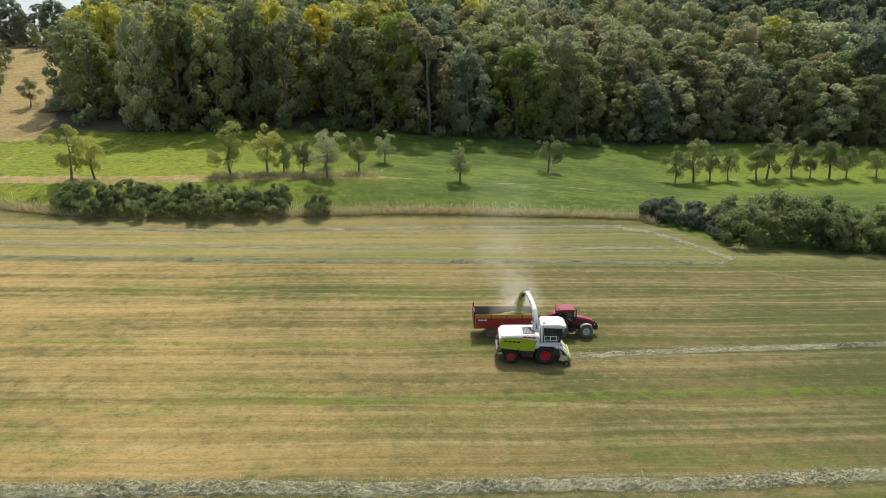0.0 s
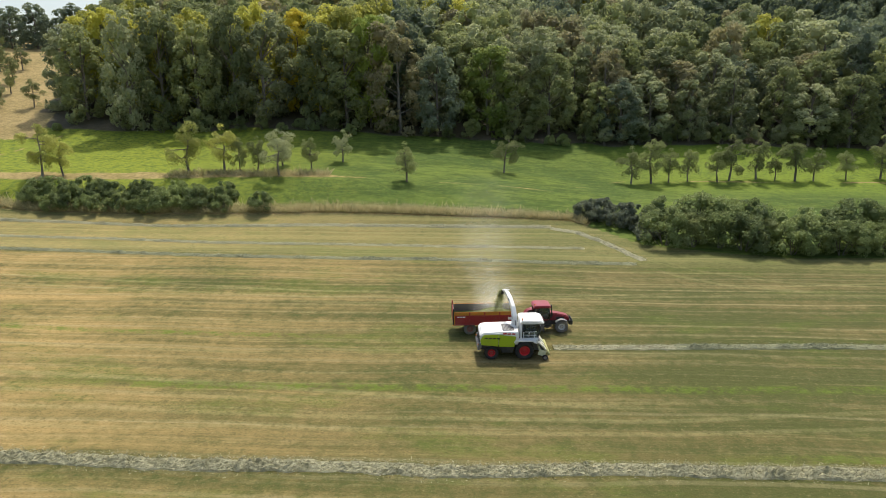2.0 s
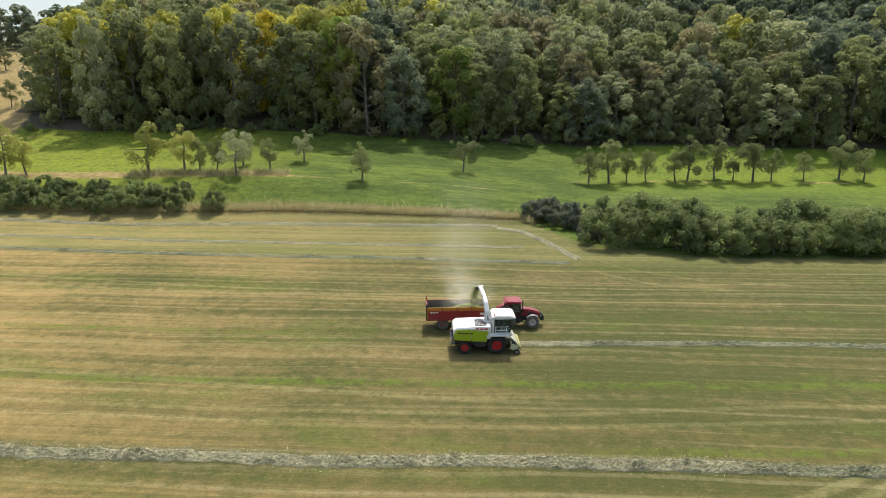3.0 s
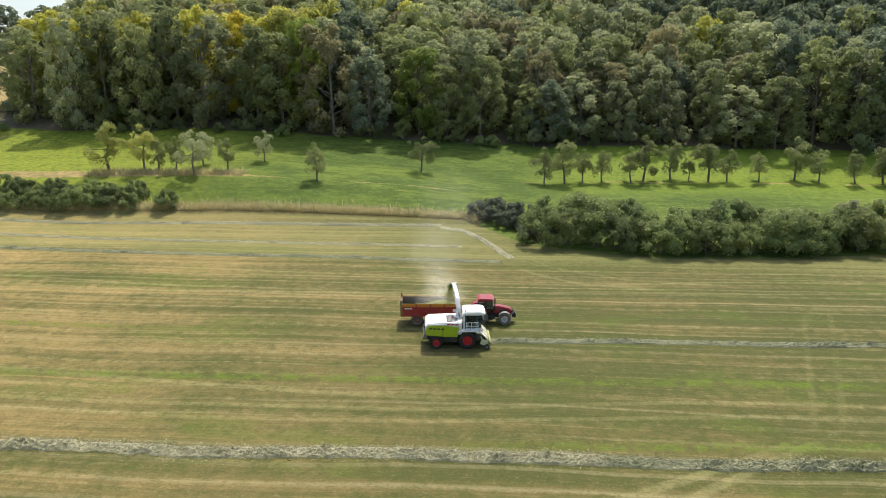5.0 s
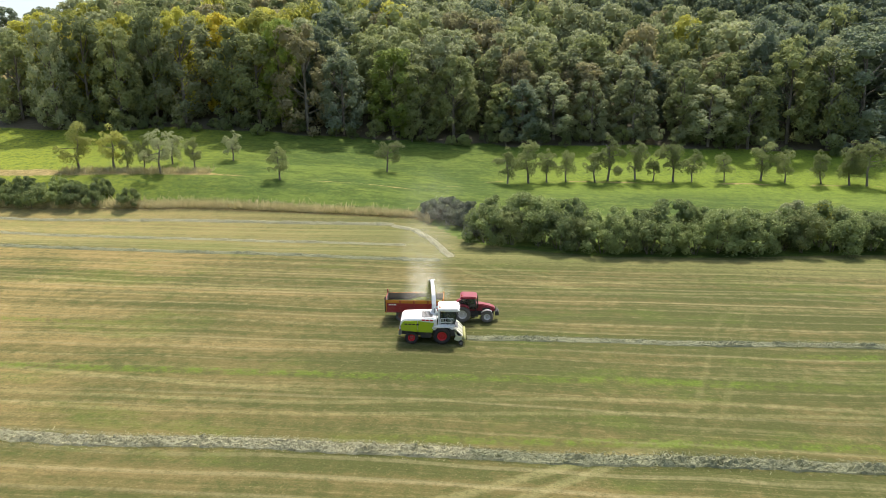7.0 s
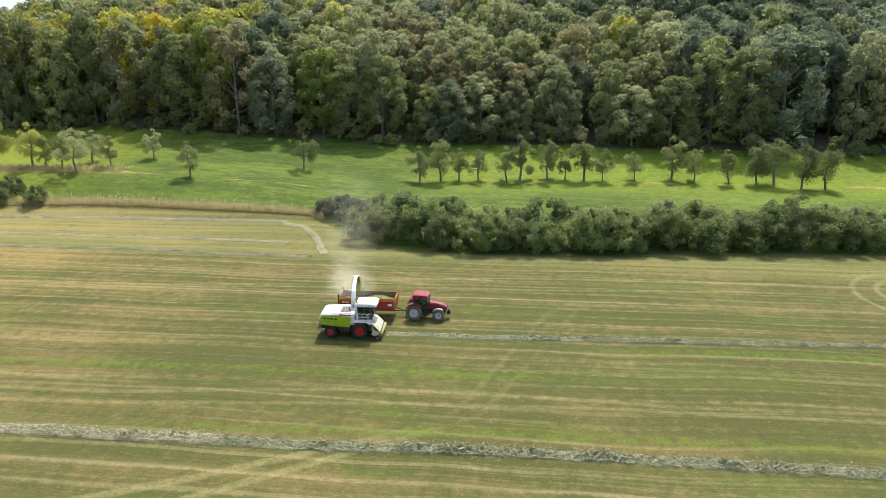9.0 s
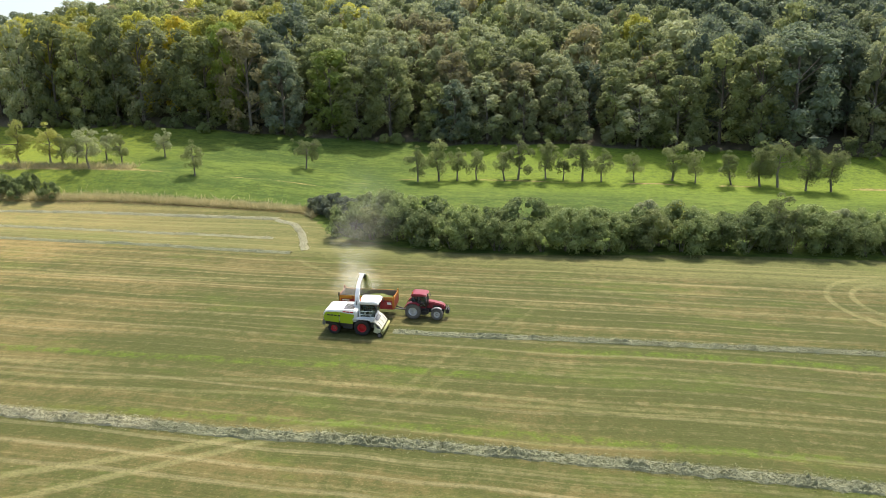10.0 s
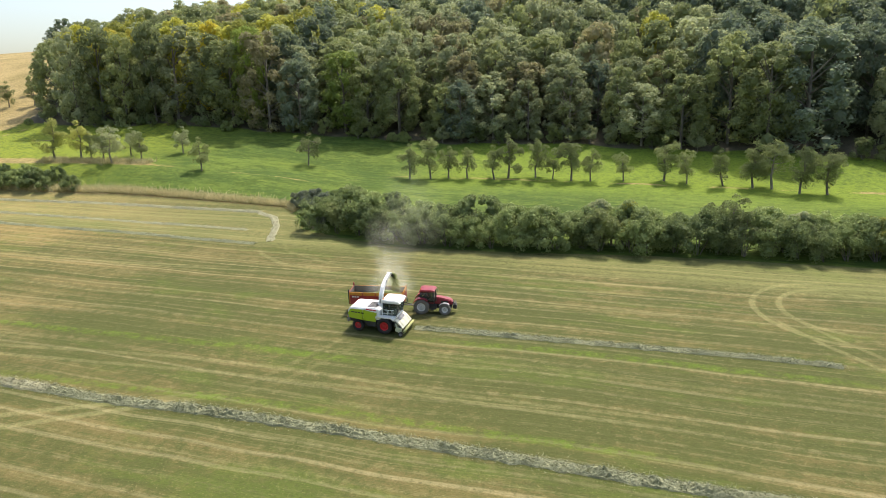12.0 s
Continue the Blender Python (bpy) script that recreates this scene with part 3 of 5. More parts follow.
def build_orchard():
    left = ((-65.8, 116.8, 10.0), (-62.0, 117.4, 7.3), (-38.5, 119.7, 9.9), (-32.4, 121.5, 9.2), (-29.4, 121.6, 6.6), (-26.1, 121.7, 6.9),
            (-21.1, 119.2, 8.8), (-15.9, 122.8, 6.6), (-22.8, 127.0, 7.0), (-11.9, 132.2, 6.7), (2.7, 120.0, 7.3), (20.9, 134.4, 7.5))
    right = ((46.3, 133.3, 7.6), (50.6, 134.8, 9.0), (54.3, 135.8, 7.1), (58.4, 136.7, 6.8), (64.4, 136.9, 7.5), (67.0, 138.2, 9.6), (72.8, 139.2, 8.6), (76.4, 138.9, 5.8),
             (80.4, 138.8, 9.5), (84.3, 139.3, 6.9), (90.9, 139.7, 6.2), (98.7, 141.7, 9.1), (103.1, 140.5, 6.9), (109.9, 139.6, 7.2), (115.2, 139.4, 9.2),
             (118.5, 139.3, 9.6), (122.9, 137.0, 9.0), (127.6, 137.2, 9.3))
    hill = ((-105.0, 172.8, 7.6), (-113.2, 170.0, 9.0), (-139.9, 208.4, 9.1), (-133.8, 210.8, 8.1), (-126.5, 196.0, 9.0), (-138.6, 236.4, 8.6), (-150.1, 223.5, 8.1), (-120.0, 185.0, 7.0), (-128, 176, 8.0))
    hedge = ((108.5, 101.5, 8.6), (135.5, 104.0, 8.0))
    for i, (x, y, h) in enumerate(left + right + hill + hedge):
        t = orchard_tree(300 + i, h, random.uniform(-0.5, 0.5) if x != 109.9 else -1.3, SUNNY if x < -30 and y < 150 else ASH if x in (-21.1, -22.8, -11.9) else APPLE, 1.75 if x in (20.9, -21.1) else 1.25 if x < -30 else 1.0)
        t.matrix_basis = pose(x, y, float(ground_at(x, y)), 0, 0, random.uniform(-40, 40))
        tagged(t, "small tree growing out of the field hedge" if y < 105 else "gnarled fruit tree with thin green crown on the meadow" if y < 150 else "small fruit tree on the dry grass slope", "tree", "orchard trees")


build_orchard()


def shrub(seed, width, height, material, label):
    rng = np.random.default_rng(seed)
    centers, radii, paths = [], [], []
    for i in range(22):
        w = rng.random() * 6.3
        q = width * 0.5 * math.sqrt(rng.random()) * 0.85
        r = min(width, height) * (0.11 + 0.12 * rng.random())
        z = max(r * 0.7, (height - r) * (1 - 0.55 * (q / (width * 0.5)) ** 2) * (0.30 + 0.70 * rng.random()))
        centers.append((q * math.cos(w), q * math.sin(w), z)), radii.append(r)
        if i < 6:
            paths.append([((0.2 * math.cos(w), 0.2 * math.sin(w), -0.4), 0.07), ((q * 0.6 * math.cos(w), q * 0.6 * math.sin(w), z * 0.6), 0.045), ((q * math.cos(w), q * math.sin(w), z + r), 0.015)])
    bush = tagged(empty("bush"), label, "bush", "field hedge bushes")
    part("stem", mesh_of("stem", *limbs(paths, 5), BARK), bush)
    part("foliage", crown_mesh("foliage", rng, centers, radii, 2600, 0.165, material), bush)
    return bush


def build_hedges():
    rng = np.random.default_rng(8)
    tall = [shrub(500 + i, 6.4, 6.8, SHRUB, "dense green hedge shrub at the field edge") for i in range(4)]
    pale = [shrub(520 + i, 5.4, 7.8, APPLE, "tall light green shrub in the field hedge") for i in range(2)]
    low = [shrub(510 + i, 5.0, 4.6, SHRUB, "low rounded shrub in the field hedge") for i in range(3)]
    bright = [shrub(540, 5.0, 7.2, LIME, "bright yellow-green shrub in the field hedge")]
    silver = [shrub(545, 4.6, 7.6, ASH, "grey-green shrub in the field hedge")]
    grey = [shrub(530 + i, 5.4, 4.4, WILLOW, "dark grey-green willow shrub at the hedge end") for i in range(2)]
    spots = []
    for x in np.arange(-63.0, -27.6, 2.9):
        spots += [(low, x, field_edge(x) + 1.5, 0.85), (low, x + 1.2, field_edge(x) + 3.9, 0.85)]
    spots.append((low, -20.8, field_edge(-20.8) + 1.4, 0.72))
    for x, y in ((33.5, 109.0), (36.5, 107.0), (38.5, 104.0), (37.0, 110.5), (40.5, 106.5), (42.0, 103.0), (43.0, 99.5), (44.0, 104.5), (46.0, 101.5)):
        spots.append((grey, x, y, 0.9))
    for x in np.arange(44.5, 165.0, 3.3):
        y = field_edge(x)
        k = tall if rng.random() < 0.8 else pale
        spots += [(k, x, y + 2.0, 0.92), (tall, x + 1.5, y + 5.2, 1.04)]
    # undergrowth along the foot of the wood
    for x in np.arange(-88.0, 150.0, 4.6):
        if 40 < x < 108:
            spots.append((silver if rng.random() < 0.6 else pale, x, wood_edge(x) - 1.0 + rng.normal() * 0.9, 0.66))
        elif rng.random() < 0.72:
            spots.append((pale if rng.random() < 0.45 else low, x, wood_edge(x) - 1.6 + rng.normal() * 0.8, 0.62))
    spots += [(bright, 94.5, 100.5, 1.0), (bright, 128.0, 103.0, 0.9), (silver, 90.3, 99.8, 1.0), (silver, 117.5, 102.5, 0.85)]
    used = set()
    for src, x, y, s in spots:
        t = src[int(rng.integers(len(src)))]
        x, y = x + rng.normal() * 0.5, y + rng.normal() * 0.5
        s *= 0.78 + 0.42 * rng.random()
        m = pose(x, y, float(ground_at(x, y)) - 0.1, 0, 0, rng.random() * 360) @ Matrix.Diagonal((s, s, s, 1))
        if t not in used:
            used.add(t)
            t.matrix_basis = m
        else:
            c = copy_thing(t, m)
            c.scale = m.to_scale()
    for t in tall + pale + low + grey + bright + silver:
        if t not in used:
            for o in [*t.children, t]:
                bpy.data.objects.remove(o)


build_hedges()


def blades(rng, p, length, width, up):
    """Loose grass blades at the points p, as narrow folded strips. up: 1 stands, 0 lies."""
    n = len(p)
    a = rng.normal(size=(n, 3))
    a[:, 2] = np.abs(a[:, 2]) * 0.35 * (1 - up) + up * (1.5 + rng.random(n))
    a /= np.linalg.norm(a, axis=1)[:, None]
    side = np.cross(a, rng.normal(size=(n, 3)))
    side /= np.linalg.norm(side, axis=1)[:, None]
    ln = (length * (0.5 + rng.random(n)))[:, None]
    wd = side * (width * (0.6 + 0.8 * rng.random(n)))[:, None]
    bow = np.zeros((n, 3))
    bow[:, 2] = -0.25 * ln[:, 0]
    v = np.stack([p - wd, p + wd, p + a * ln + wd * 0.4 + bow * up, p + a * ln - wd * 0.4 + bow * up], 1).reshape(-1, 3)
    return v, [(4 * i, 4 * i + 1, 4 * i + 2, 4 * i + 3) for i in range(n)]


def build_verge():
    """Tall dry grass along the upper edge of the field, and round the orchard rows."""
    rng = np.random.default_rng(21)
    x = np.concatenate([rng.uniform(-120, 34, 24000), rng.uniform(-42, -12, 2500)])
    y = np.concatenate([field_edge(x[:24000]) + 0.4 + np.abs(rng.normal(size=24000)) * 1.0, np.interp(x[24000:], (-42, -12), (118.8, 121.0)) + rng.normal(size=2500) * 0.9])
    p = np.stack([x, y, ground_at(x, y) - 0.05], -1)
    v, f = blades(rng, p, 1.15, 0.05, 0.8)
    tagged(new("verge_grass", mesh_of("verge_grass", v, f, VERGE)), "tall dry yellow grass along the field edge", "grass", kind="stuff")


build_verge()


def swath_mesh(name, rng, line, width, height, material, dense):
    """A windrow along line(u) from u0 to u1: an uneven heap with loose blades on it."""
    u0, u1, at, origin = line
    us = np.linspace(u0, u1, max(2, int((u1 - u0) / 0.2) + 1))
    prof = np.linspace(-1, 1, 13)
    vs, fs = [], []
    for u in us:
        x, y = at(u)
        nx, ny = at(u + 0.5)
        dx, dy = nx - x, ny - y
        l = math.hypot(dx, dy)
        ox, oy = -dy / l, dx / l
        k = 0.75 + 0.8 * noise.noise((u * 0.45, y, 0.0))
        for s in prof:
            h = height * k * (1 - s * s) ** 0.7 * (0.75 + 0.6 * noise.noise((u * 1.7, s * 1.5, 7.0)) + 0.7 * noise.noise((u * 3.0 + s * 1.2, s * 3.0, 17.0)) + 0.5 * noise.noise((u * 7.0, s * 5.0, 3.0)))
            q = s * width * 0.5 * (0.95 + 0.35 * noise.noise((u * 0.8, 4.0 * (s > 0), 2.0)))
            wx, wy = x + ox * q, y + oy * q
            vs.append((wx, wy, float(ground_at(wx, wy)) + max(0.0, h) - (0.05 if abs(s) > 0.9 else 0.0)))
    m = len(prof)
    for i in range(len(us) - 1):
        fs += [(i * m + k, i * m + k + 1, (i + 1) * m + k + 1, (i + 1) * m + k) for k in range(m - 1)]
    vs = np.array(vs)
    count = int((u1 - u0) * dense)
    b = vs[rng.integers(len(vs), size=count)] + np.stack([rng.normal(size=count) * 0.2, rng.normal(size=count) * 0.14 * width, rng.random(count) * 0.05], -1)
    v, f = blades(rng, b, 0.17, 0.02, 0.0)
    fs += [tuple(i + len(vs) for i in q) for q in f]
    vs = np.concatenate([vs, v]) - np.array(origin)
    return mesh_of(name, vs, fs, material)


def wander(seed, a):
    return a * noise.noise((seed, 0.5, 0.0))


def row_a(u):
    return u, float(np.interp(u, (-60, -29, 6, 40, 72, 106, 160), (37.0, 38.3, 39.3, 41.4, 42.7, 44.2, 46.5))) + wander(u * 0.08, 0.5)


def row_b(u):
    return u, float(np.interp(u, (8, 42, 75, 107, 130), (58.2, 61.7, 63.8, 66.3, 67.0))) + wander(u * 0.07 + 40, 0.35)


def row_c(u):
    return u, float(np.interp(u, (-110, -64, -34, -13, 28), (105.0, 101.6, 100.3, 102.4, 104.2))) + wander(u * 0.06 + 9, 0.4)


def row_d(u):
    return u, float(np.interp(u, (-110, -64, -23, 32), (97, 93.8, 92.4, 93.9))) + wander(u * 0.06 + 19, 0.4)


def row_e(u):
    return u, float(np.interp(u, (-110, -60, -22, 38), (90, 87, 86.2, 87.2))) + wander(u * 0.06 + 29, 0.4)


def row_f(u):
    return float(np.interp(u, (0, 4, 9, 17, 19), (28, 32, 35.3, 39.5, 40.5))), float(np.interp(u, (0, 4, 9, 17, 19), (103.6, 102.0, 97.4, 88.6, 86.6)))


def build_swaths():
    rng = np.random.default_rng(31)
    for at, u0, u1, w, h, mat, d in ((row_a, -60, 46, 1.55, 0.40, SWATH, 220), (row_a, 46, 150, 1.45, 0.38, GREEN_SWATH, 220), (row_b, 76, 116, 1.2, 0.28, GREEN_SWATH, 150), (row_c, -110, 28, 1.25, 0.24, SWATH, 50),
                                     (row_d, -110, 32, 1.2, 0.20, SWATH, 44), (row_e, -110, 38, 1.3, 0.24, GREEN_SWATH, 44), (row_f, 0, 17, 1.4, 0.22, SWATH, 50)):
        tagged(new("hay_swath", swath_mesh("hay_swath", rng, (u0, u1, at, (0, 0, 0)), w, h, mat, d)), "long raked row of pale cut grass on the field", "swath", "swaths of cut grass", "stuff")


build_swaths()


# ---- machine materials ----
WHITE = painted("white_paint", (0.78, 0.78, 0.75), 0.35, (0.38, 0.34, 0.25), 0.35)
LIMEGREEN = painted("lime_green_paint", (0.36, 0.47, 0.02), 0.35, (0.22, 0.20, 0.08), 0.25)
RED = painted("dark_red_paint", (0.31, 0.030, 0.034), 0.4, (0.25, 0.16, 0.12), 0.3)
CRIMSON = painted("crimson_paint", (0.240, 0.022, 0.038), 0.35, (0.22, 0.14, 0.10), 0.3)
ORANGE = painted("orange_paint", (0.52, 0.21, 0.028), 0.45, (0.25, 0.17, 0.09), 0.35)
RIM_RED = painted("red_rim_paint", (0.50, 0.022, 0.03), 0.4, (0.20, 0.14, 0.09), 0.25)
RIM_GREY = painted("grey_rim_paint", (0.55, 0.55, 0.54), 0.4, (0.25, 0.20, 0.13), 0.4)
RUBBER = painted("rubber", (0.022, 0.021, 0.020), 0.8, (0.14, 0.11, 0.07), 0.5)
DUSTY_RUBBER = painted("dusty_rubber", (0.130, 0.120, 0.106), 0.85, (0.30, 0.25, 0.18), 0.6)
BLACK = painted("black_metal", (0.030, 0.030, 0.031), 0.55, (0.14, 0.12, 0.08), 0.45)
GREY = painted("grey_metal", (0.20, 0.20, 0.20), 0.5, (0.18, 0.15, 0.10), 0.4, 0.3)
PALE_TIN = painted("pale_grease_paint", (0.55, 0.55, 0.36), 0.5, (0.20, 0.20, 0.09), 0.7)
CREAM = painted("cream_sheet_paint", (0.62, 0.60, 0.48), 0.45, (0.30, 0.28, 0.16), 0.6)
TINE = painted("dusty_yellow_green_paint", (0.37, 0.37, 0.14), 0.5, (0.20, 0.18, 0.08), 0.8)
RIM_BROWN = painted("dusty_red_rim_paint", (0.26, 0.085, 0.065), 0.6, (0.28, 0.20, 0.14), 0.6)
LINING = painted("scuffed_lining", (0.17, 0.135, 0.11), 0.7, (0.20, 0.17, 0.12), 0.6)
GLASS = glass("cab_glass")
LETTER_RED = painted("red_lettering", (0.45, 0.02, 0.03), 0.4, amount=0.1)
LAMP_AMBER = painted("amber_lens", (0.75, 0.25, 0.02), 0.2, amount=0.1)
SEAT_DARK = painted("seat_cloth", (0.045, 0.045, 0.05), 0.9, amount=0.2)


# ---- machine shapes ----
def solid(bm, name, material, smooth=False):
    me = bpy.data.meshes.new(name)
    bm.normal_update()
    bm.to_mesh(me)
    bm.free()
    me.materials.append(material)
    if smooth:
        me.polygons.foreach_set("use_smooth", [True] * len(me.polygons))
    return me


def add_box(bm, c, s, bevel=0.03, tilt=(0, 0, 0)):
    m = pose(*c, *tilt) @ Matrix.Diagonal((*s, 1))
    vs = bmesh.ops.create_cube(bm, size=1.0, matrix=m)["verts"]
    if bevel:
        es = list({e for v in vs for e in v.link_edges})
        bmesh.ops.bevel(bm, geom=es, offset=min(bevel, min(s) * 0.4), segments=2, affect="EDGES")
    return bm


def add_prism(bm, profile, y0, y1, bevel=0.04):
    """A plate of the outline profile, in x and z, from y0 to y1."""
    a = [bm.verts.new((x, y0, z)) for x, z in profile]
    b = [bm.verts.new((x, y1, z)) for x, z in profile]
    n = len(a)
    fs = [bm.faces.new(a), bm.faces.new(b[::-1])]
    fs += [bm.faces.new((a[i], b[i], b[(i + 1) % n], a[(i + 1) % n])) for i in range(n)]
    bmesh.ops.recalc_face_normals(bm, faces=fs)
    if bevel:
        bmesh.ops.bevel(bm, geom=list({e for f in fs for e in f.edges}), offset=bevel, segments=2, affect="EDGES")
    return bm


def add_tube(bm, pts, r, sides=8):
    vs, fs = limbs([[(p, r) for p in pts]], sides)
    made = [bm.verts.new(v) for v in vs]
    for f in fs:
        bm.faces.new([made[i] for i in f])
    bm.faces.new([made[k] for k in range(sides)][::-1])
    return bm


def box_mesh(name, material, *boxes, bevel=0.03):
    bm = bmesh.new()
    for b in boxes:
        add_box(bm, *b[:2], bevel, *(b[2:3]))
    return solid(bm, name, material)


def prism_mesh(name, material, profile, y0, y1, bevel=0.04):
    return solid(add_prism(bmesh.new(), profile, y0, y1, bevel), name, material)


def tube_mesh(name, material, *paths, r=0.03, sides=8):
    bm = bmesh.new()
    for p in paths:
        add_tube(bm, p, r, sides)
    return solid(bm, name, material, True)


def lathe(profile, sides=40):
    """A body of turning round the y axis: rows of (y, radius)."""
    vs, fs = [], []
    for y, r in profile:
        vs += [(r * math.cos(2 * math.pi * k / sides), y, r * math.sin(2 * math.pi * k / sides)) for k in range(sides)]
    for i in range(len(profile) - 1):
        fs += [(i * sides + k, (i + 1) * sides + k, (i + 1) * sides + (k + 1) % sides, i * sides + (k + 1) % sides) for k in range(sides)]
    fs += [tuple(range(sides)), tuple((len(profile) - 1) * sides + k for k in range(sides))[::-1]]
    return vs, fs


def add_wheel(parent, at, r, width, rim_mat, tyre_mat, side, rim=0.56):
    """A farm wheel: hub, dished rim with bolts, and a tyre with slanting lugs. side: -1 has its dish to the right."""
    hub = part("wheel", mesh_of("wheel_hub", *lathe([(-0.12, 0.10), (-0.12, 0.16), (0.12, 0.16), (0.12, 0.10)], 16), GREY), parent, m=pose(*at))
    w, q = width / 2, r * rim
    vs, fs = lathe([(-w * 0.75, q * 0.98), (-w, r * 0.72), (-w * 1.02, r * 0.82), (-w * 0.92, r * 0.91), (-w * 0.6, r * 0.945), (0, r * 0.955), (w * 0.6, r * 0.945), (w * 0.92, r * 0.91), (w * 1.02, r * 0.82), (w, r * 0.72), (w * 0.75, q * 0.98)])
    bm = bmesh.new()
    made = [bm.verts.new(v) for v in vs]
    for f in fs[:-2]:
        bm.faces.new([made[i] for i in f])
    for k in range(20):
        for s in (-1, 1):
            a = 360 / 20 * (k + 0.25 * s)
            m = pose(0, 0, 0, 0, -a, 0) @ pose(r * 0.955, s * w * 0.48, 0, s * 38, 0, 0)
            bmesh.ops.create_cube(bm, size=1.0, matrix=m @ Matrix.Diagonal((r * 0.09, w * 1.05, 0.07, 1)))
    part("tyre", solid(bm, "tyre", tyre_mat), hub)
    o = side
    vs, fs = lathe([(-w * 0.76, q), (-w * 0.72, q * 0.90), (o * w * 0.25, q * 0.80), (o * w * 0.30, q * 0.40), (o * w * 0.55, q * 0.30), (o * w * 0.57, 0.02)] if o < 0 else
                   [(w * 0.76, q), (w * 0.72, q * 0.90), (w * 0.25, q * 0.80), (w * 0.30, q * 0.40), (w * 0.55, q * 0.30), (w * 0.57, 0.02)], 32)
    if o < 0:
        vs = [(v[0], -abs(v[1]), v[2]) for v in vs]
    bm = bmesh.new()
    made = [bm.verts.new(v) for v in vs]
    for f in fs[:-2]:
        bm.faces.new([made[i] for i in f])
    for k in range(8):
        a = 2 * math.pi * k / 8
        add_box(bm, (q * 0.55 * math.cos(a), o * w * 0.33, q * 0.55 * math.sin(a)), (0.05, 0.08, 0.05), 0)
    bmesh.ops.recalc_face_normals(bm, faces=bm.faces)
    part("rim", solid(bm, "rim", rim_mat), hub)
    hub["radius"] = r
    return hub


def bars(name, material, rects, parent, label):
    """Lettering too small to read: plain bars on a side."""
    for c, s in rects:
        part(name, box_mesh(name, material, (c, s), bevel=0.0), parent, label)


SPOUT_AT = pose(-0.85, 0.1, 3.1)


def build_harvester():
    """Forage harvester. Origin on the ground under the front axle, x forward, y to its left."""
    h = tagged(empty("forage_harvester"), "white and lime-green forage harvester with red wheel rims", "harvester")
    part("chassis", solid(add_box(add_box(add_prism(bmesh.new(), [(-4.3, 0.95), (-4.3, 1.55), (-0.9, 1.55), (-0.4, 1.2), (0.8, 1.2), (0.8, 0.8), (-3.0, 0.75)], -0.95, 0.95), (-1.65, -1.05, 1.05), (1.1, 0.5, 0.75)), (-1.65, 1.05, 1.05), (1.1, 0.5, 0.75)), "chassis", BLACK), h)
    part("front_axle", tube_mesh("front_axle", BLACK, [(0, -1.2, 0.9), (0, 1.2, 0.9)], r=0.2), h)
    part("rear_axle", tube_mesh("rear_axle", BLACK, [(-3.2, -1.1, 0.66), (-3.2, 1.1, 0.66)], r=0.14), h)
    bm = bmesh.new()
    add_prism(bm, [(-4.25, 1.5), (-4.38, 2.25), (-4.25, 2.62), (-3.95, 2.78), (-0.75, 2.88), (-0.55, 2.72), (-0.55, 1.5)], -1.32, 1.32, 0.10)
    part("engine_hood", solid(bm, "engine_hood", WHITE), h, "white engine hood")
    for s in (-1, 1):
        a, b = sorted((s * 1.325, s * 1.40))
        part("side_panel", prism_mesh("side_panel", LIMEGREEN, [(-4.22, 1.55), (-4.33, 2.05), (-4.1, 2.50), (-3.9, 2.60), (-2.55, 2.62), (-2.55, 1.38)], a, b, 0.03), h, "lime-green rear side panel")
        part("side_panel", prism_mesh("side_panel", LIMEGREEN, [(-2.51, 1.37), (-2.51, 2.62), (-0.85, 2.40), (-1.0, 1.30)], a, b, 0.03), h, "lime-green front side panel")
        part("lower_skirt", prism_mesh("lower_skirt", BLACK, [(-4.2, 1.25), (-4.22, 1.53), (-2.5, 1.35), (-1.1, 1.28), (-1.0, 1.0), (-2.3, 1.0), (-2.5, 1.25)], s * 1.22 - 0.04, s * 1.22 + 0.04, 0.02), h, "black lower skirt")
        part("fender", prism_mesh("fender", WHITE, [(-1.05, 1.72), (-1.0, 2.0), (0.85, 2.0), (1.2, 1.75), (1.15, 1.62), (0.75, 1.85), (-0.8, 1.85)], s * 1.15 - 0.3, s * 1.15 + 0.3, 0.03), h, "white platform over the front wheel")
        bars("lettering", LETTER_RED, [((-1.95 + 0.42 * k, s * 1.335, 2.70 - 0.02 * k), (0.34, 0.02, 0.15)) for k in range(3)], h, "red lettering bar")
        bars("marking", BLACK, [((-3.75 + 0.40 * k, s * 1.405, 2.28 - 0.02 * k), (0.30, 0.02, 0.14)) for k in range(4)], h, "dark marking bar")
    bm = bmesh.new()
    add_box(bm, (-1.55, -0.2, 2.88), (1.15, 1.5, 0.07), 0.02)
    part("intake_screen", solid(bm, "intake_screen", GREY), h, "grey air intake screen")
    for k in range(8):
        part("screen_slat", box_mesh("screen_slat", BLACK, ((-2.02 + 0.135 * k, -0.2, 2.925), (0.05, 1.35, 0.03)), bevel=0), h)
    part("rear_grille", box_mesh("rear_grille", BLACK, ((-4.36, 0, 2.0), (0.06, 1.7, 0.7))), h, "black rear grille")
    part("rear_bumper", box_mesh("rear_bumper", GREY, ((-4.42, 0, 1.15), (0.28, 2.5, 0.35)), ((-4.32, -1.15, 1.45), (0.3, 0.3, 0.5)), ((-4.32, 1.15, 1.45), (0.3, 0.3, 0.5))), h)
    for s in (-1, 1):
        part("tail_light", box_mesh("tail_light", LAMP_AMBER, ((-4.5, s * 1.1, 1.5), (0.08, 0.22, 0.14))), h, "amber tail light")
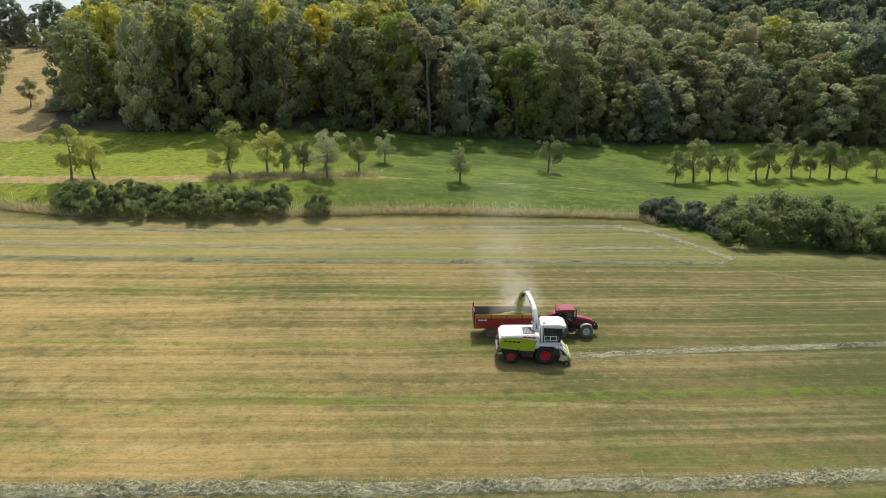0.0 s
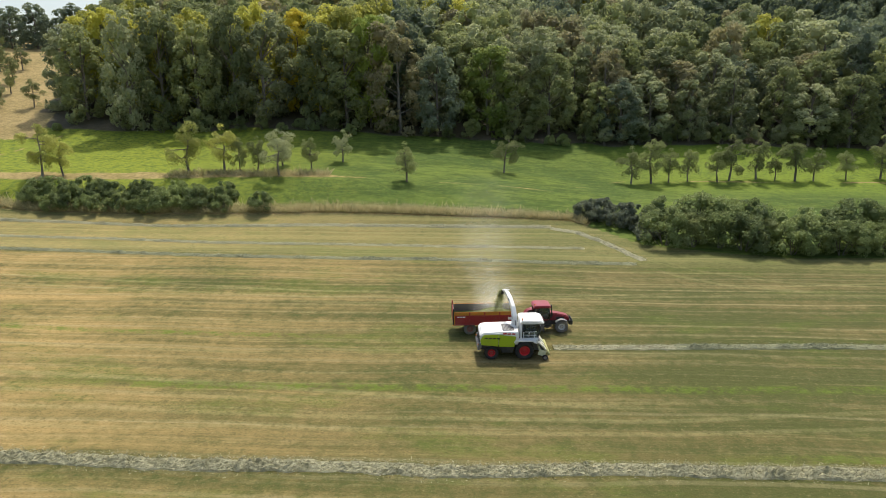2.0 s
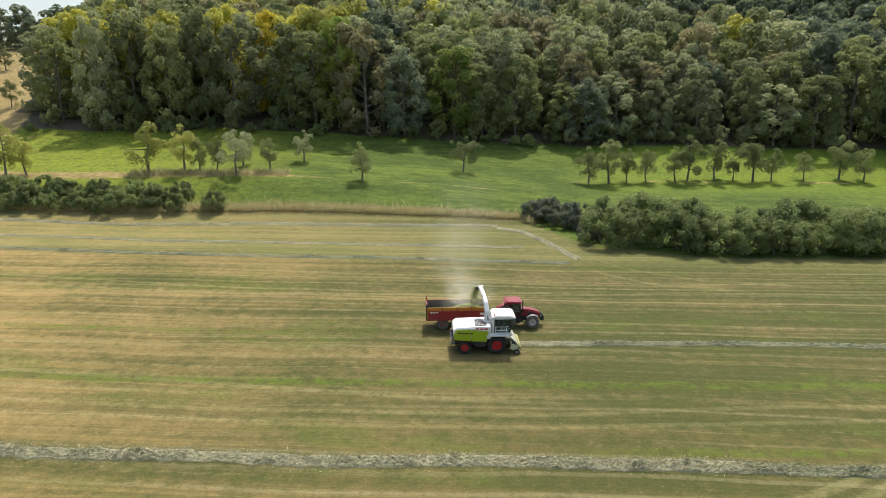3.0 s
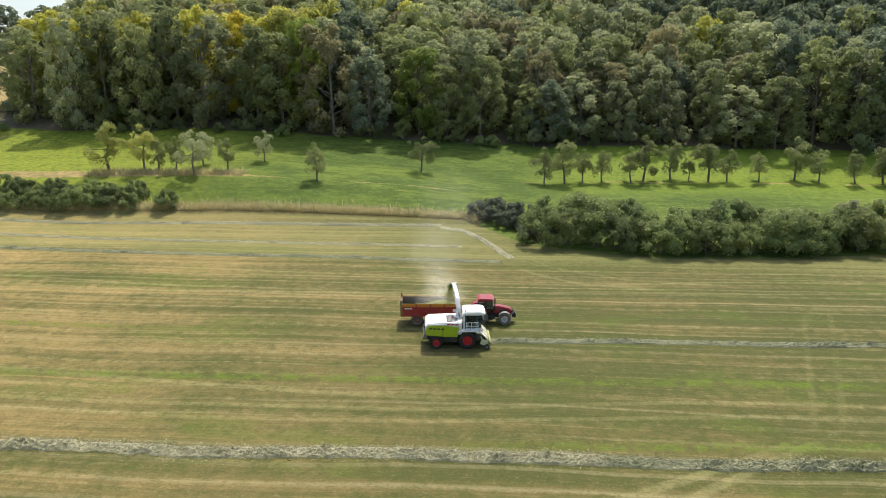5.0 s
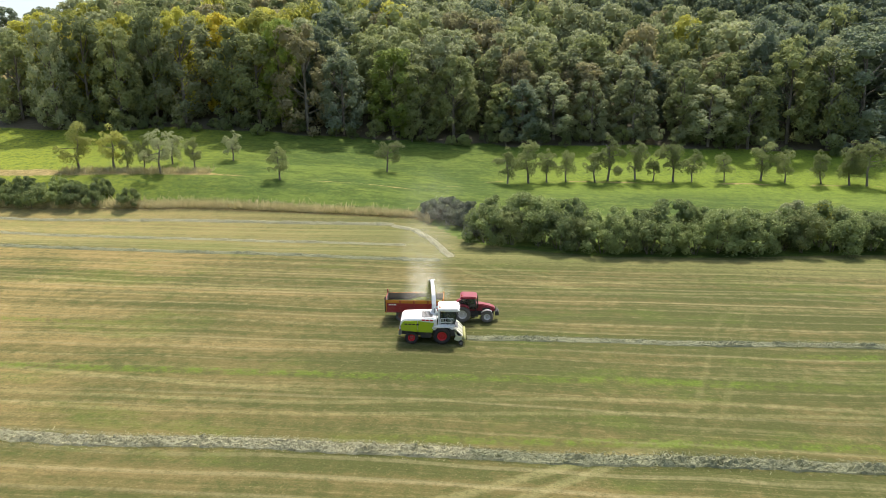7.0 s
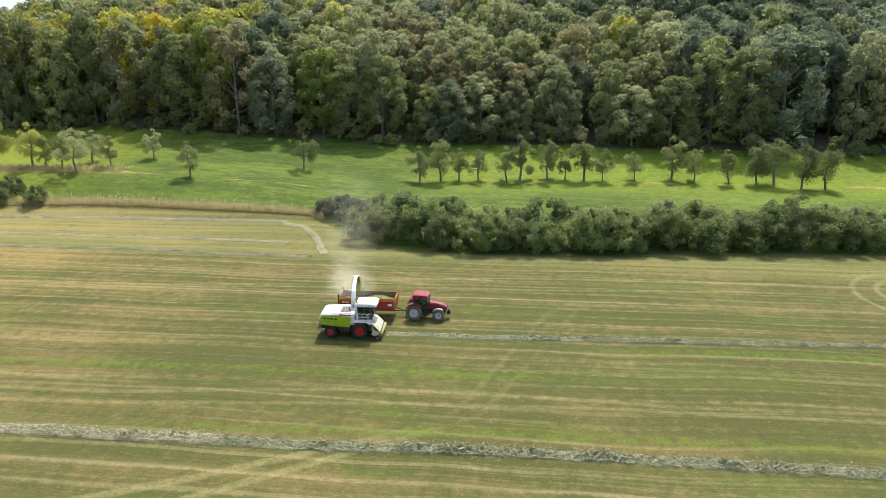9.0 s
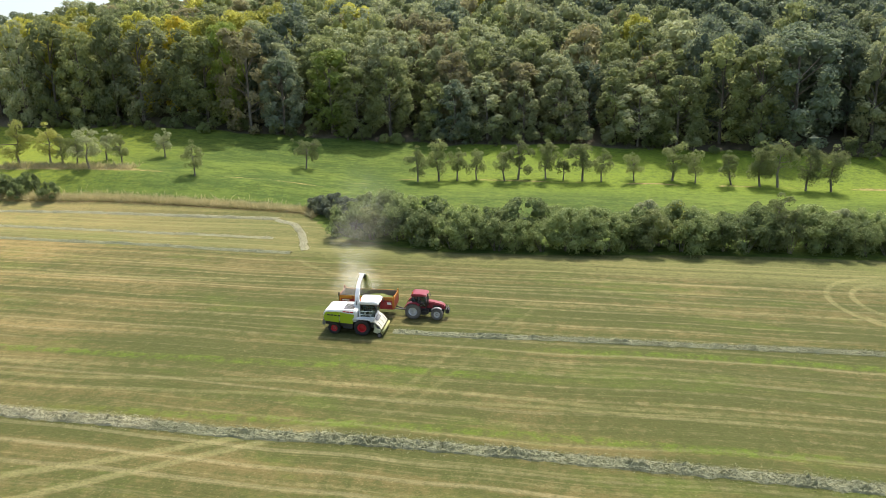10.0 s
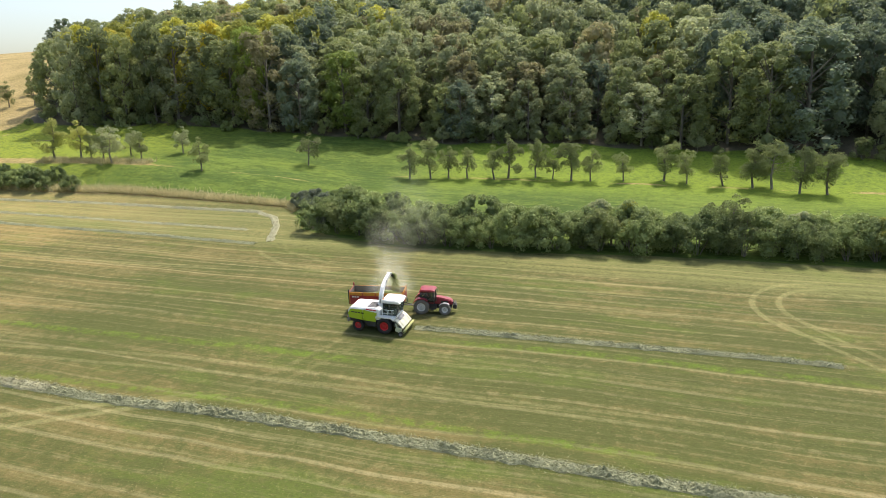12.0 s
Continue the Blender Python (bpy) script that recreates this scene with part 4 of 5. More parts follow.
    # cab
    part("cab_floor", box_mesh("cab_floor", WHITE, ((0.5, 0, 1.95), (1.75, 2.2, 0.22))), h)
    part("cab_rear_wall", box_mesh("cab_rear_wall", WHITE, ((-0.30, 0, 2.76), (0.22, 1.95, 1.6))), h)
    part("cab_glass", prism_mesh("cab_glass", GLASS, [(-0.16, 2.05), (-0.16, 3.54), (1.40, 3.54), (1.55, 3.05), (1.30, 2.05)], -0.96, 0.96, 0.06), h, "dark tinted cab glass")
    for s in (-1, 1):
        part("cab_post", tube_mesh("cab_post", BLACK, [(-0.18, s * 0.97, 2.05), (-0.18, s * 0.97, 3.57)], r=0.06), h)
        part("cab_post", tube_mesh("cab_post", BLACK, [(1.31, s * 0.97, 2.05), (1.56, s * 0.97, 3.05), (1.41, s * 0.97, 3.57)], r=0.045), h)
        part("cab_post", tube_mesh("cab_post", BLACK, [(0.55, s * 0.975, 2.05), (0.55, s * 0.975, 3.57)], r=0.03), h)
    part("seat", box_mesh("seat", SEAT_DARK, ((0.35, 0, 2.5), (0.55, 0.55, 0.16)), ((0.10, 0, 2.9), (0.16, 0.52, 0.75)), ((0.35, 0, 2.3), (0.3, 0.3, 0.3))), h)
    part("steering_wheel", mesh_of("steering_wheel", *lathe([(-0.02, 0.17), (0.0, 0.21), (0.02, 0.17)], 20), BLACK), h, m=pose(0.98, 0, 2.85, 60, 0, 90))
    bm = add_prism(bmesh.new(), [(-0.45, 3.52), (-0.45, 3.77), (-0.2, 3.88), (1.45, 3.88), (1.85, 3.72), (1.9, 3.56), (1.5, 3.52)], -1.08, 1.08, 0.07)
    part("cab_roof", solid(bm, "cab_roof", WHITE), h, "white rounded cab roof")
    for s in (-1, 1):
        bm = bmesh.new()
        for z in (2.45, 2.85):
            add_tube(bm, [(-0.15, s * 1.30, z), (0.95, s * 1.30, z), (1.15, s * 1.18, z)], 0.025, 6)
        for x in (-0.15, 0.4, 0.95):
            add_tube(bm, [(x, s * 1.30, 2.0), (x, s * 1.30, 2.85)], 0.025, 6)
        part("handrail", solid(bm, "handrail", WHITE), h, "white tubular handrail")
    for k in range(4):
        part("ladder_step", box_mesh("ladder_step", GREY, ((1.05, 1.30, 0.6 + 0.38 * k), (0.3, 0.35, 0.05)), bevel=0.01), h)
    for s in (-1, 1):
        m = bmesh.new()
        add_tube(m, [(1.5, s * 1.0, 3.45), (1.75, s * 1.45, 3.35)], 0.02, 6)
        add_box(m, (1.77, s * 1.48, 3.1), (0.06, 0.22, 0.42), 0.02)
        part("mirror", solid(m, "mirror", BLACK), h)
        part("work_light", box_mesh("work_light", GREY, ((1.85, s * 0.7, 3.67), (0.1, 0.24, 0.14))), h)
    part("beacon", mesh_of("beacon", *[lathe([(0, 0.07), (0.18, 0.06), (0.2, 0.02)], 12)[i] for i in (0, 1)], LAMP_AMBER), h, "amber beacon", pose(-0.2, -0.8, 3.86, 90))
    # spout, which swings on its turntable
    part("spout_base", mesh_of("spout_base", *lathe([(0, 0.42), (0.25, 0.42), (0.32, 0.34), (0.5, 0.32)], 24), WHITE), h, "white spout turntable", pose(-0.85, 0.1, 2.75, 90))
    pts = [Vector((0, 0, 0)), Vector((0, 0.12, 0.75)), Vector((0, 0.64, 1.5)), Vector((0, 1.45, 2.0)), Vector((0, 2.4, 2.26)), Vector((0, 3.3, 2.24))]
    bm = bmesh.new()
    rings = []
    for i, p in enumerate(pts):
        d = (pts[min(i + 1, 5)] - pts[max(i - 1, 0)]).normalized()
        u = Vector((1, 0, 0))
        w = d.cross(u).normalized()
        a, b = 0.24 - 0.018 * i, 0.26 - 0.022 * i
        rings.append([bm.verts.new(p + u * sx * a + w * sz * b) for sx, sz in ((-1, -1), (1, -1), (1, 1), (-1, 1))])
    for i in range(5):
        for k in range(4):
            bm.faces.new((rings[i][k], rings[i][(k + 1) % 4], rings[i + 1][(k + 1) % 4], rings[i + 1][k]))
    bm.faces.new(rings[0][::-1]), bm.faces.new(rings[5])
    bmesh.ops.recalc_face_normals(bm, faces=bm.faces)
    bmesh.ops.bevel(bm, geom=list(bm.edges), offset=0.03, segments=2, affect="EDGES")
    spout = part("spout", solid(bm, "spout", WHITE), h, "curved white discharge spout", SPOUT_AT @ pose(0, 0, 0))
    part("spout_flap", box_mesh("spout_flap", BLACK, ((0, 3.58, 2.10), (0.34, 0.6, 0.08), (-32, 0, 0)), ((0, 3.90, 1.78), (0.32, 0.5, 0.06), (-62, 0, 0))), spout, "dark spout deflector flap")
    part("spout_crossbar", box_mesh("spout_crossbar", WHITE, ((0, 3.05, 2.40), (0.75, 0.12, 0.10))), spout)
    for k, q in enumerate((1, 3)):
        part("spout_joint", box_mesh("spout_joint", GREY, (tuple(pts[q]), (0.50 - 0.06 * k, 0.14, 0.50 - 0.06 * k), (-20 - 42 * k, 0, 0))), spout)
    part("spout_ram", tube_mesh("spout_ram", GREY, [(0, -0.42, 0.0), (0, 0.28, 1.05)], r=0.05), spout)
    part("feed_housing", prism_mesh("feed_housing", GREY, [(0.4, 0.9), (0.5, 1.7), (1.4, 1.35), (1.5, 0.5), (0.9, 0.5)], -0.5, 0.5), h)
    # pick-up head
    head = part("pickup_frame", box_mesh("pickup_frame", PALE_TIN, ((1.5, 0, 0.95), (0.16, 3.0, 0.9), (0, -14, 0)), ((1.72, -1.5, 0.70), (0.75, 0.08, 0.6), (0, 20, 0)), ((1.72, 1.5, 0.70), (0.75, 0.08, 0.6), (0, 20, 0))), h, "pale green pick-up header frame")
    part("header_cover", prism_mesh("header_cover", CREAM, [(0.95, 1.72), (1.30, 1.74), (1.60, 1.56), (1.95, 1.22), (2.22, 0.84), (2.14, 0.78), (1.88, 1.12), (1.55, 1.44), (1.28, 1.60), (0.95, 1.60)], -1.38, 1.38, 0.02), head, "cream sheet-metal header cover")
    for y in (-0.92, 0.0, 0.92):
        part("cover_rib", box_mesh("cover_rib", PALE_TIN, ((1.93, y, 1.28), (0.62, 0.05, 0.05), (0, 49, 0)), bevel=0.01), head)
    part("header_plate", box_mesh("header_plate", GREY, ((1.50, 0, 1.665), (0.42, 1.5, 0.03), (0, 33, 0))), head)
    bm = bmesh.new()
    for k in range(14):
        y = -1.4 + 0.215 * k
        add_box(bm, (1.95, y, 0.72), (0.62, 0.05, 0.05), 0.01, (0, -38, 0))
        add_box(bm, (2.2, y, 0.4), (0.42, 0.05, 0.05), 0.01, (0, 50, 0))
    part("pickup_tines", solid(bm, "pickup_tines", TINE), head, "yellow-green pick-up tines")
    part("roller", tube_mesh("roller", TINE, [(2.36, -1.48, 0.60), (2.36, 1.48, 0.60)], r=0.15, sides=12), head, "yellow-green crop roller")
    part("auger", tube_mesh("auger", GREY, [(1.72, -1.45, 0.7), (1.72, 1.45, 0.7)], r=0.22, sides=12), head)
    for s in (-1, 1):
        add_wheel(head, (2.0, s * 1.62, 0.26), 0.26, 0.18, RIM_GREY, RUBBER, s)
    wheels = []
    for s in (-1, 1):
        wheels.append(add_wheel(h, (0, s * 1.22, 0.92), 0.92, 0.66, RIM_RED, RUBBER, s, 0.56))
        wheels.append(add_wheel(h, (-3.2, s * 1.15, 0.68), 0.68, 0.52, RIM_RED, RUBBER, s, 0.57))
    return h, wheels, spout


def build_tractor():
    """Tractor. Origin on the ground under the front axle."""
    t = tagged(empty("tractor"), "dark red farm tractor with grey dusty wheels towing a trailer", "tractor")
    part("chassis", solid(add_box(add_prism(bmesh.new(), [(-3.4, 0.7), (-3.4, 1.35), (-2.2, 1.35), (-1.6, 1.15), (0.75, 1.15), (0.75, 0.6), (-1.2, 0.6), (-2.2, 0.5)], -0.33, 0.33), (-1.5, -0.62, 0.85), (0.9, 0.45, 0.5)), "chassis", BLACK), t)
    bm = add_prism(bmesh.new(), [(-1.35, 1.15), (-1.35, 2.02), (-0.6, 1.98), (0.5, 1.72), (0.85, 1.52), (0.92, 1.1)], -0.42, 0.42, 0.09)
    part("bonnet", solid(bm, "bonnet", CRIMSON), t, "sloping dark red bonnet")
    part("front_grille", box_mesh("front_grille", BLACK, ((0.92, 0, 1.25), (0.08, 0.62, 0.42))), t)
    for s in (-1, 1):
        part("side_grille", box_mesh("side_grille", BLACK, ((-0.1, s * 0.43, 1.42), (0.9, 0.02, 0.3)), bevel=0), t)
        part("headlight", box_mesh("headlight", GLASS, ((0.93, s * 0.24, 1.48), (0.06, 0.16, 0.10))), t)
    part("front_weight", box_mesh("front_weight", BLACK, ((1.12, 0, 0.85), (0.42, 0.8, 0.5)), ((1.15, 0, 1.2), (0.1, 0.9, 0.35))), t, "black front weight block and linkage")
    part("cab_base", box_mesh("cab_base", CRIMSON, ((-2.15, 0, 1.45), (1.5, 1.05, 0.55))), t)
    part("cab_glass", prism_mesh("cab_glass", GLASS, [(-2.85, 1.55), (-2.95, 2.72), (-1.42, 2.72), (-1.25, 1.9), (-1.32, 1.45)], -0.78, 0.78, 0.06), t, "dark cab glass")
    for s in (-1, 1):
        part("cab_post", tube_mesh("cab_post", BLACK, [(-2.88, s * 0.79, 1.5), (-2.96, s * 0.79, 2.75)], r=0.05), t)
        part("cab_post", tube_mesh("cab_post", BLACK, [(-1.30, s * 0.79, 1.4), (-1.24, s * 0.79, 1.9), (-1.42, s * 0.79, 2.75)], r=0.045), t)
        part("cab_post", tube_mesh("cab_post", BLACK, [(-2.15, s * 0.795, 1.6), (-2.2, s * 0.795, 2.75)], r=0.03), t)
    bm = add_prism(bmesh.new(), [(-3.12, 2.72), (-3.1, 2.92), (-2.8, 3.02), (-1.6, 3.02), (-1.2, 2.92), (-1.15, 2.76)], -0.86, 0.86, 0.07)
    part("cab_roof", solid(bm, "cab_roof", CRIMSON), t, "dark red cab roof")
    part("seat", box_mesh("seat", SEAT_DARK, ((-2.2, 0, 1.85), (0.5, 0.5, 0.15)), ((-2.42, 0, 2.2), (0.14, 0.48, 0.65))), t)
    part("exhaust", tube_mesh("exhaust", BLACK, [(-1.1, -0.62, 1.6), (-1.1, -0.62, 2.95), (-1.18, -0.62, 3.05)], r=0.07, sides=10), t, "upright black exhaust")
    part("beacon", mesh_of("beacon", *lathe([(0, 0.06), (0.16, 0.05), (0.18, 0.02)], 12), LAMP_AMBER), t, "amber beacon", pose(-2.9, -0.55, 3.0, 90))
    for s in (-1, 1):
        prof = [(-2.83 - 1.12 * math.cos(a), 0.95 + 1.12 * math.sin(a)) for a in np.linspace(0.35, 2.35, 9)]
        prof += [(-2.83 - 1.04 * math.cos(a), 0.95 + 1.04 * math.sin(a)) for a in np.linspace(2.35, 0.35, 9)]
        part("rear_fender", prism_mesh("rear_fender", CRIMSON, prof, min(s * 0.55, s * 1.22), max(s * 0.55, s * 1.22), 0.0), t, "dark red rear fender")
        prof = [(-0.82 * math.cos(a), 0.7 + 0.82 * math.sin(a)) for a in np.linspace(0.6, 2.3, 8)]
        prof += [(-0.77 * math.cos(a), 0.7 + 0.77 * math.sin(a)) for a in np.linspace(2.3, 0.6, 8)]
        part("front_fender", prism_mesh("front_fender", GREY, prof, min(s * 0.72, s * 1.15), max(s * 0.72, s * 1.15), 0.0), t, "grey front mudguard")
        for k in range(3):
            part("step", box_mesh("step", BLACK, ((-1.55, s * (0.95 - 0.035 * k), 0.62 + 0.33 * k), (0.4, 0.3 - 0.05 * k, 0.05)), bevel=0.01), t)
        m = bmesh.new()
        add_tube(m, [(-1.3, s * 0.8, 2.6), (-1.15, s * 1.2, 2.5)], 0.02, 6)
        add_box(m, (-1.13, s * 1.22, 2.25), (0.05, 0.2, 0.4), 0.02)
        part("mirror", solid(m, "mirror", BLACK), t)
    part("front_axle", tube_mesh("front_axle", BLACK, [(0, -1, 0.7), (0, 1, 0.7)], r=0.12), t)
    part("rear_axle", tube_mesh("rear_axle", BLACK, [(-2.83, -1, 0.95), (-2.83, 1, 0.95)], r=0.16), t)
    part("hitch", box_mesh("hitch", BLACK, ((-3.55, 0, 0.75), (0.6, 0.25, 0.3)), ((-3.45, -0.4, 0.8), (0.5, 0.08, 0.1)), ((-3.45, 0.4, 0.8), (0.5, 0.08, 0.1))), t)
    wheels = []
    for s in (-1, 1):
        wheels.append(add_wheel(t, (0, s * 0.93, 0.70), 0.70, 0.46, RIM_GREY, DUSTY_RUBBER, s, 0.55))
        wheels.append(add_wheel(t, (-2.83, s * 0.95, 0.95), 0.95, 0.56, RIM_GREY, DUSTY_RUBBER, s, 0.56))
    return t, wheels


def build_trailer():
    """Tipping trailer. Origin on the ground under the rear axle of its tandem."""
    t = tagged(empty("trailer"), "red tipping trailer with orange top boards being filled with grass", "trailer")
    x0, x1 = -1.75, 4.75
    part("drawbar_frame", solid(add_tube(add_tube(add_box(add_box(bmesh.new(), (1.5, -0.5, 0.98), (6.2, 0.14, 0.22)), (1.5, 0.5, 0.98), (6.2, 0.14, 0.22)), [(4.4, -0.5, 0.95), (5.9, 0, 0.72)], 0.08), [(4.4, 0.5, 0.95), (5.9, 0, 0.72)], 0.08), "drawbar_frame", BLACK), t)
    part("box_floor", box_mesh("box_floor", RED, (((x0 + x1) / 2, 0, 1.16), (x1 - x0, 2.3, 0.12))), t)
    for s in (-1, 1):
        part("side_wall", prism_mesh("side_wall", RED, [(x0, 1.12), (x0, 2.22), (x1, 2.22), (x1, 1.12)], min(s * 1.14, s * 1.22), max(s * 1.14, s * 1.22), 0.02), t, "red side wall")
        part("top_board", box_mesh("top_board", ORANGE, (((x0 + x1) / 2, s * 1.19, 2.42), (x1 - x0, 0.09, 0.39))), t, "orange top board")
        for k in range(5):
            x = x0 + 0.1 + k * (x1 - x0 - 0.2) / 4
            part("stanchion", box_mesh("stanchion", RED if k % 4 else ORANGE, ((x, s * 1.25, 1.88), (0.12, 0.06, 1.46))), t)
        part("rail", box_mesh("rail", RED, (((x0 + x1) / 2, s * 1.24, 1.2), (x1 - x0, 0.08, 0.14))), t)
        bars("lettering", WHITE, [((-1.25 + 0.3 * k, s * 1.235, 2.05), (0.24, 0.02, 0.13)) for k in range(3)] + [((4.2, s * 1.235, 1.85), (0.5, 0.02, 0.28))], t, "white lettering bar")
        part("inner_lining", box_mesh("inner_lining", LINING, (((x0 + x1) / 2, s * 1.115, 1.88), (x1 - x0 - 0.1, 0.03, 1.40)), bevel=0), t, "dark scuffed inner lining")
    part("inner_lining", box_mesh("inner_lining", LINING, ((x0 + 0.07, 0, 1.9), (0.03, 2.2, 1.35)), bevel=0), t, "dark scuffed inner lining")
    part("front_wall", box_mesh("front_wall", RED, ((x1, 0, 1.7), (0.08, 2.4, 1.15))), t)
    part("front_board", box_mesh("front_board", ORANGE, ((x1, 0, 2.44), (0.08, 2.4, 0.42))), t, "orange front board")
    part("tailgate", box_mesh("tailgate", RED, ((x0, 0, 1.75), (0.08, 2.4, 1.3)), ((x0, 0, 2.5), (0.08, 2.4, 0.22))), t, "red tailgate")
    for s in (-1, 1):
        part("corner_post", box_mesh("corner_post", BLACK if s < 0 else RED, ((x0, s * 1.2, 2.1), (0.14, 0.14, 1.8))), t, "tall tailgate post")
        part("corner_post", box_mesh("corner_post", ORANGE, ((x1, s * 1.2, 2.1), (0.12, 0.12, 1.5))), t, "orange front corner post")
        for x in (-0.05, 1.5):
            part("mudguard", box_mesh("mudguard", BLACK, ((x, s * 0.98, 1.08), (0.9, 0.4, 0.04)), bevel=0.01), t)
        part("lamp", box_mesh("lamp", LAMP_AMBER, ((x0 - 0.05, s * 1.0, 1.05), (0.05, 0.25, 0.12))), t)
    for x in (0, 1.5):
        part("axle", tube_mesh("axle", BLACK, [(x, -0.9, 0.64), (x, 0.9, 0.64)], r=0.09), t)
    wheels = []
    for s in (-1, 1):
        for x in (0, 1.5):
            wheels.append(add_wheel(t, (x, s * 0.95, 0.64), 0.64, 0.46, RIM_BROWN, DUSTY_RUBBER, s, 0.52))
    return t, wheels


def build_load():
    """Chopped grass heaped in the trailer: a lumpy top with loose bits."""
    rng = np.random.default_rng(77)
    nx, ny = 40, 16
    vs = []
    for j in range(ny):
        for i in range(nx):
            x, y = -1.66 + 6.34 * i / (nx - 1), -1.1 + 2.2 * j / (ny - 1)
            z = 1.75 + 0.75 * math.exp(-((x - 2.6) / 1.6) ** 2 - (y / 1.0) ** 2) + 0.10 * noise.noise((x * 1.6, y * 1.6, 0))
            vs.append((x, y, z))
    fs = [(j * nx + i, j * nx + i + 1, (j + 1) * nx + i + 1, (j + 1) * nx + i) for j in range(ny - 1) for i in range(nx - 1)]
    skirt = [i for i in range(nx)] + [j * nx + nx - 1 for j in range(1, ny)] + [(ny - 1) * nx + i for i in range(nx - 2, -1, -1)] + [j * nx for j in range(ny - 2, 0, -1)]
    o = len(vs)
    vs += [(vs[i][0], vs[i][1], 1.24) for i in skirt]
    fs += [(skirt[k], o + k, o + (k + 1) % len(skirt), skirt[(k + 1) % len(skirt)]) for k in range(len(skirt))]
    vs = np.array(vs)
    b = vs[rng.integers(nx * ny, size=2500)] + rng.normal(size=(2500, 3)) * np.array([0.08, 0.06, 0.02])
    b[:, 1] = np.clip(b[:, 1], -1.05, 1.05)
    b[:, 0] = np.clip(b[:, 0], -1.6, 4.6)
    v, f = blades(rng, b, 0.10, 0.02, 0.2)
    fs += [tuple(i + len(vs) for i in q) for q in f]
    return tagged(new("grass_load", mesh_of("grass_load", np.concatenate([vs, v]), fs, CHAFF)), "heap of freshly chopped green grass in the trailer", "grass", kind="stuff")


def flecks(rng, p, size):
    """Tiny chaff flakes at the points p."""
    n = len(p)
    a, b = rng.normal(size=(n, 3)), rng.normal(size=(n, 3))
    a /= np.linalg.norm(a, axis=1)[:, None]
    b /= np.linalg.norm(b, axis=1)[:, None]
    s = (size * (0.5 + rng.random(n)))[:, None]
    v = np.stack([p - a * s, p + b * s, p + a * s], 1).reshape(-1, 3)
    return v, [(3 * i, 3 * i + 1, 3 * i + 2) for i in range(n)]


def build_jet():
    """The stream of chopped grass from the spout down into the trailer, in the spout's space."""
    rng = np.random.default_rng(61)
    u = rng.random(2600) ** 0.8
    p = np.stack([rng.normal(size=2600) * (0.05 + 0.30 * u), 4.0 + 1.1 * u + rng.normal(size=2600) * (0.05 + 0.28 * u), 1.7 - 0.4 * u - 2.0 * u * u + rng.normal(size=2600) * 0.12], -1)
    v, f = flecks(rng, p, 0.055)
    return tagged(new("grass_stream", mesh_of("grass_stream", v, f, CHAFF)), "stream of chopped grass falling from the spout", "grass", kind="stuff")


def build_puff(seed, wisps):
    """A cloud of fine chaff dust in soft wisps, each a shallow dished sheet: rows of (x, y, z, half width, half height, density)."""
    rng = np.random.default_rng(seed)
    vs, fs, density = [], [], []
    for x, y, z, wide, tall, thick in wisps:
        m = pose(x, y, z, 112 + rng.normal() * 4, rng.normal() * 5, rng.normal() * 8)
        o = len(vs)
        vs.append(m @ Vector((0, 0, 0.4)))
        density.append(thick)
        for q in (0.15, 0.3, 0.45, 0.6, 0.75, 0.88, 1.0):
            for k in range(20):
                w = 2 * math.pi * k / 20
                vs.append(m @ Vector((wide * q * math.cos(w), tall * q * math.sin(w), 0.4 * (1 - q * q))))
                density.append(thick * (1 - q * q) ** 1.6)
        fs += [(o, o + 1 + k, o + 1 + (k + 1) % 20) for k in range(20)]
        for j in range(6):
            a = o + 1 + 20 * j
            fs += [(a + k, a + 20 + k, a + 20 + (k + 1) % 20, a + (k + 1) % 20) for k in range(20)]
    me = mesh_of("dust_cloud", vs, fs, DUST, True)
    me.attributes.new("wisp_fade", "FLOAT", "POINT").data.foreach_set("value", np.array(density, dtype=np.float32))
    return tagged(new("dust_cloud", me), "thin pale cloud of chaff dust over the trailer", "dust", kind="stuff")


harvester, harvester_wheels, spout = build_harvester()
tractor, tractor_wheels = build_tractor()
trailer, trailer_wheels = build_trailer()
load, jet = build_load(), build_jet()
puffs = [build_puff(70, ((-0.2, 0.0, 1.2, 3.4, 2.6, 0.26), (-0.8, 3.5, 5.0, 3.8, 5.0, 0.11))), build_puff(71, ((0.8, 0.3, 2.0, 2.6, 3.6, 0.22), (0.2, 8.0, 8.5, 5.0, 7.0, 0.05)))]


harvester.scale = (0.97,) * 3
tractor.scale = (0.96,) * 3
trailer.scale = load.scale = (0.97,) * 3

# ---- what drives ----
# seconds, and the place of the front hub on the near side
HARVESTER = ((0.0, 8.66, 56.47), (0.5, 11.85, 56.62), (1.0, 15.13, 56.80), (1.5, 18.36, 56.95), (2.0, 21.60, 57.18), (2.5, 24.86, 57.45), (3.0, 28.15, 57.8),
             (5.0, 34.86, 58.75), (5.5, 36.42, 59.05), (6.0, 37.96, 59.3), (6.5, 39.52, 59.5), (8.5, 49.46, 60.85), (9.0, 51.98, 61.0), (9.5, 54.62, 61.05),
             (10.0, 57.52, 60.98), (10.5, 60.79, 60.85), (11.0, 64.35, 60.9), (11.5, 67.85, 61.1), (12.0, 71.36, 61.4))
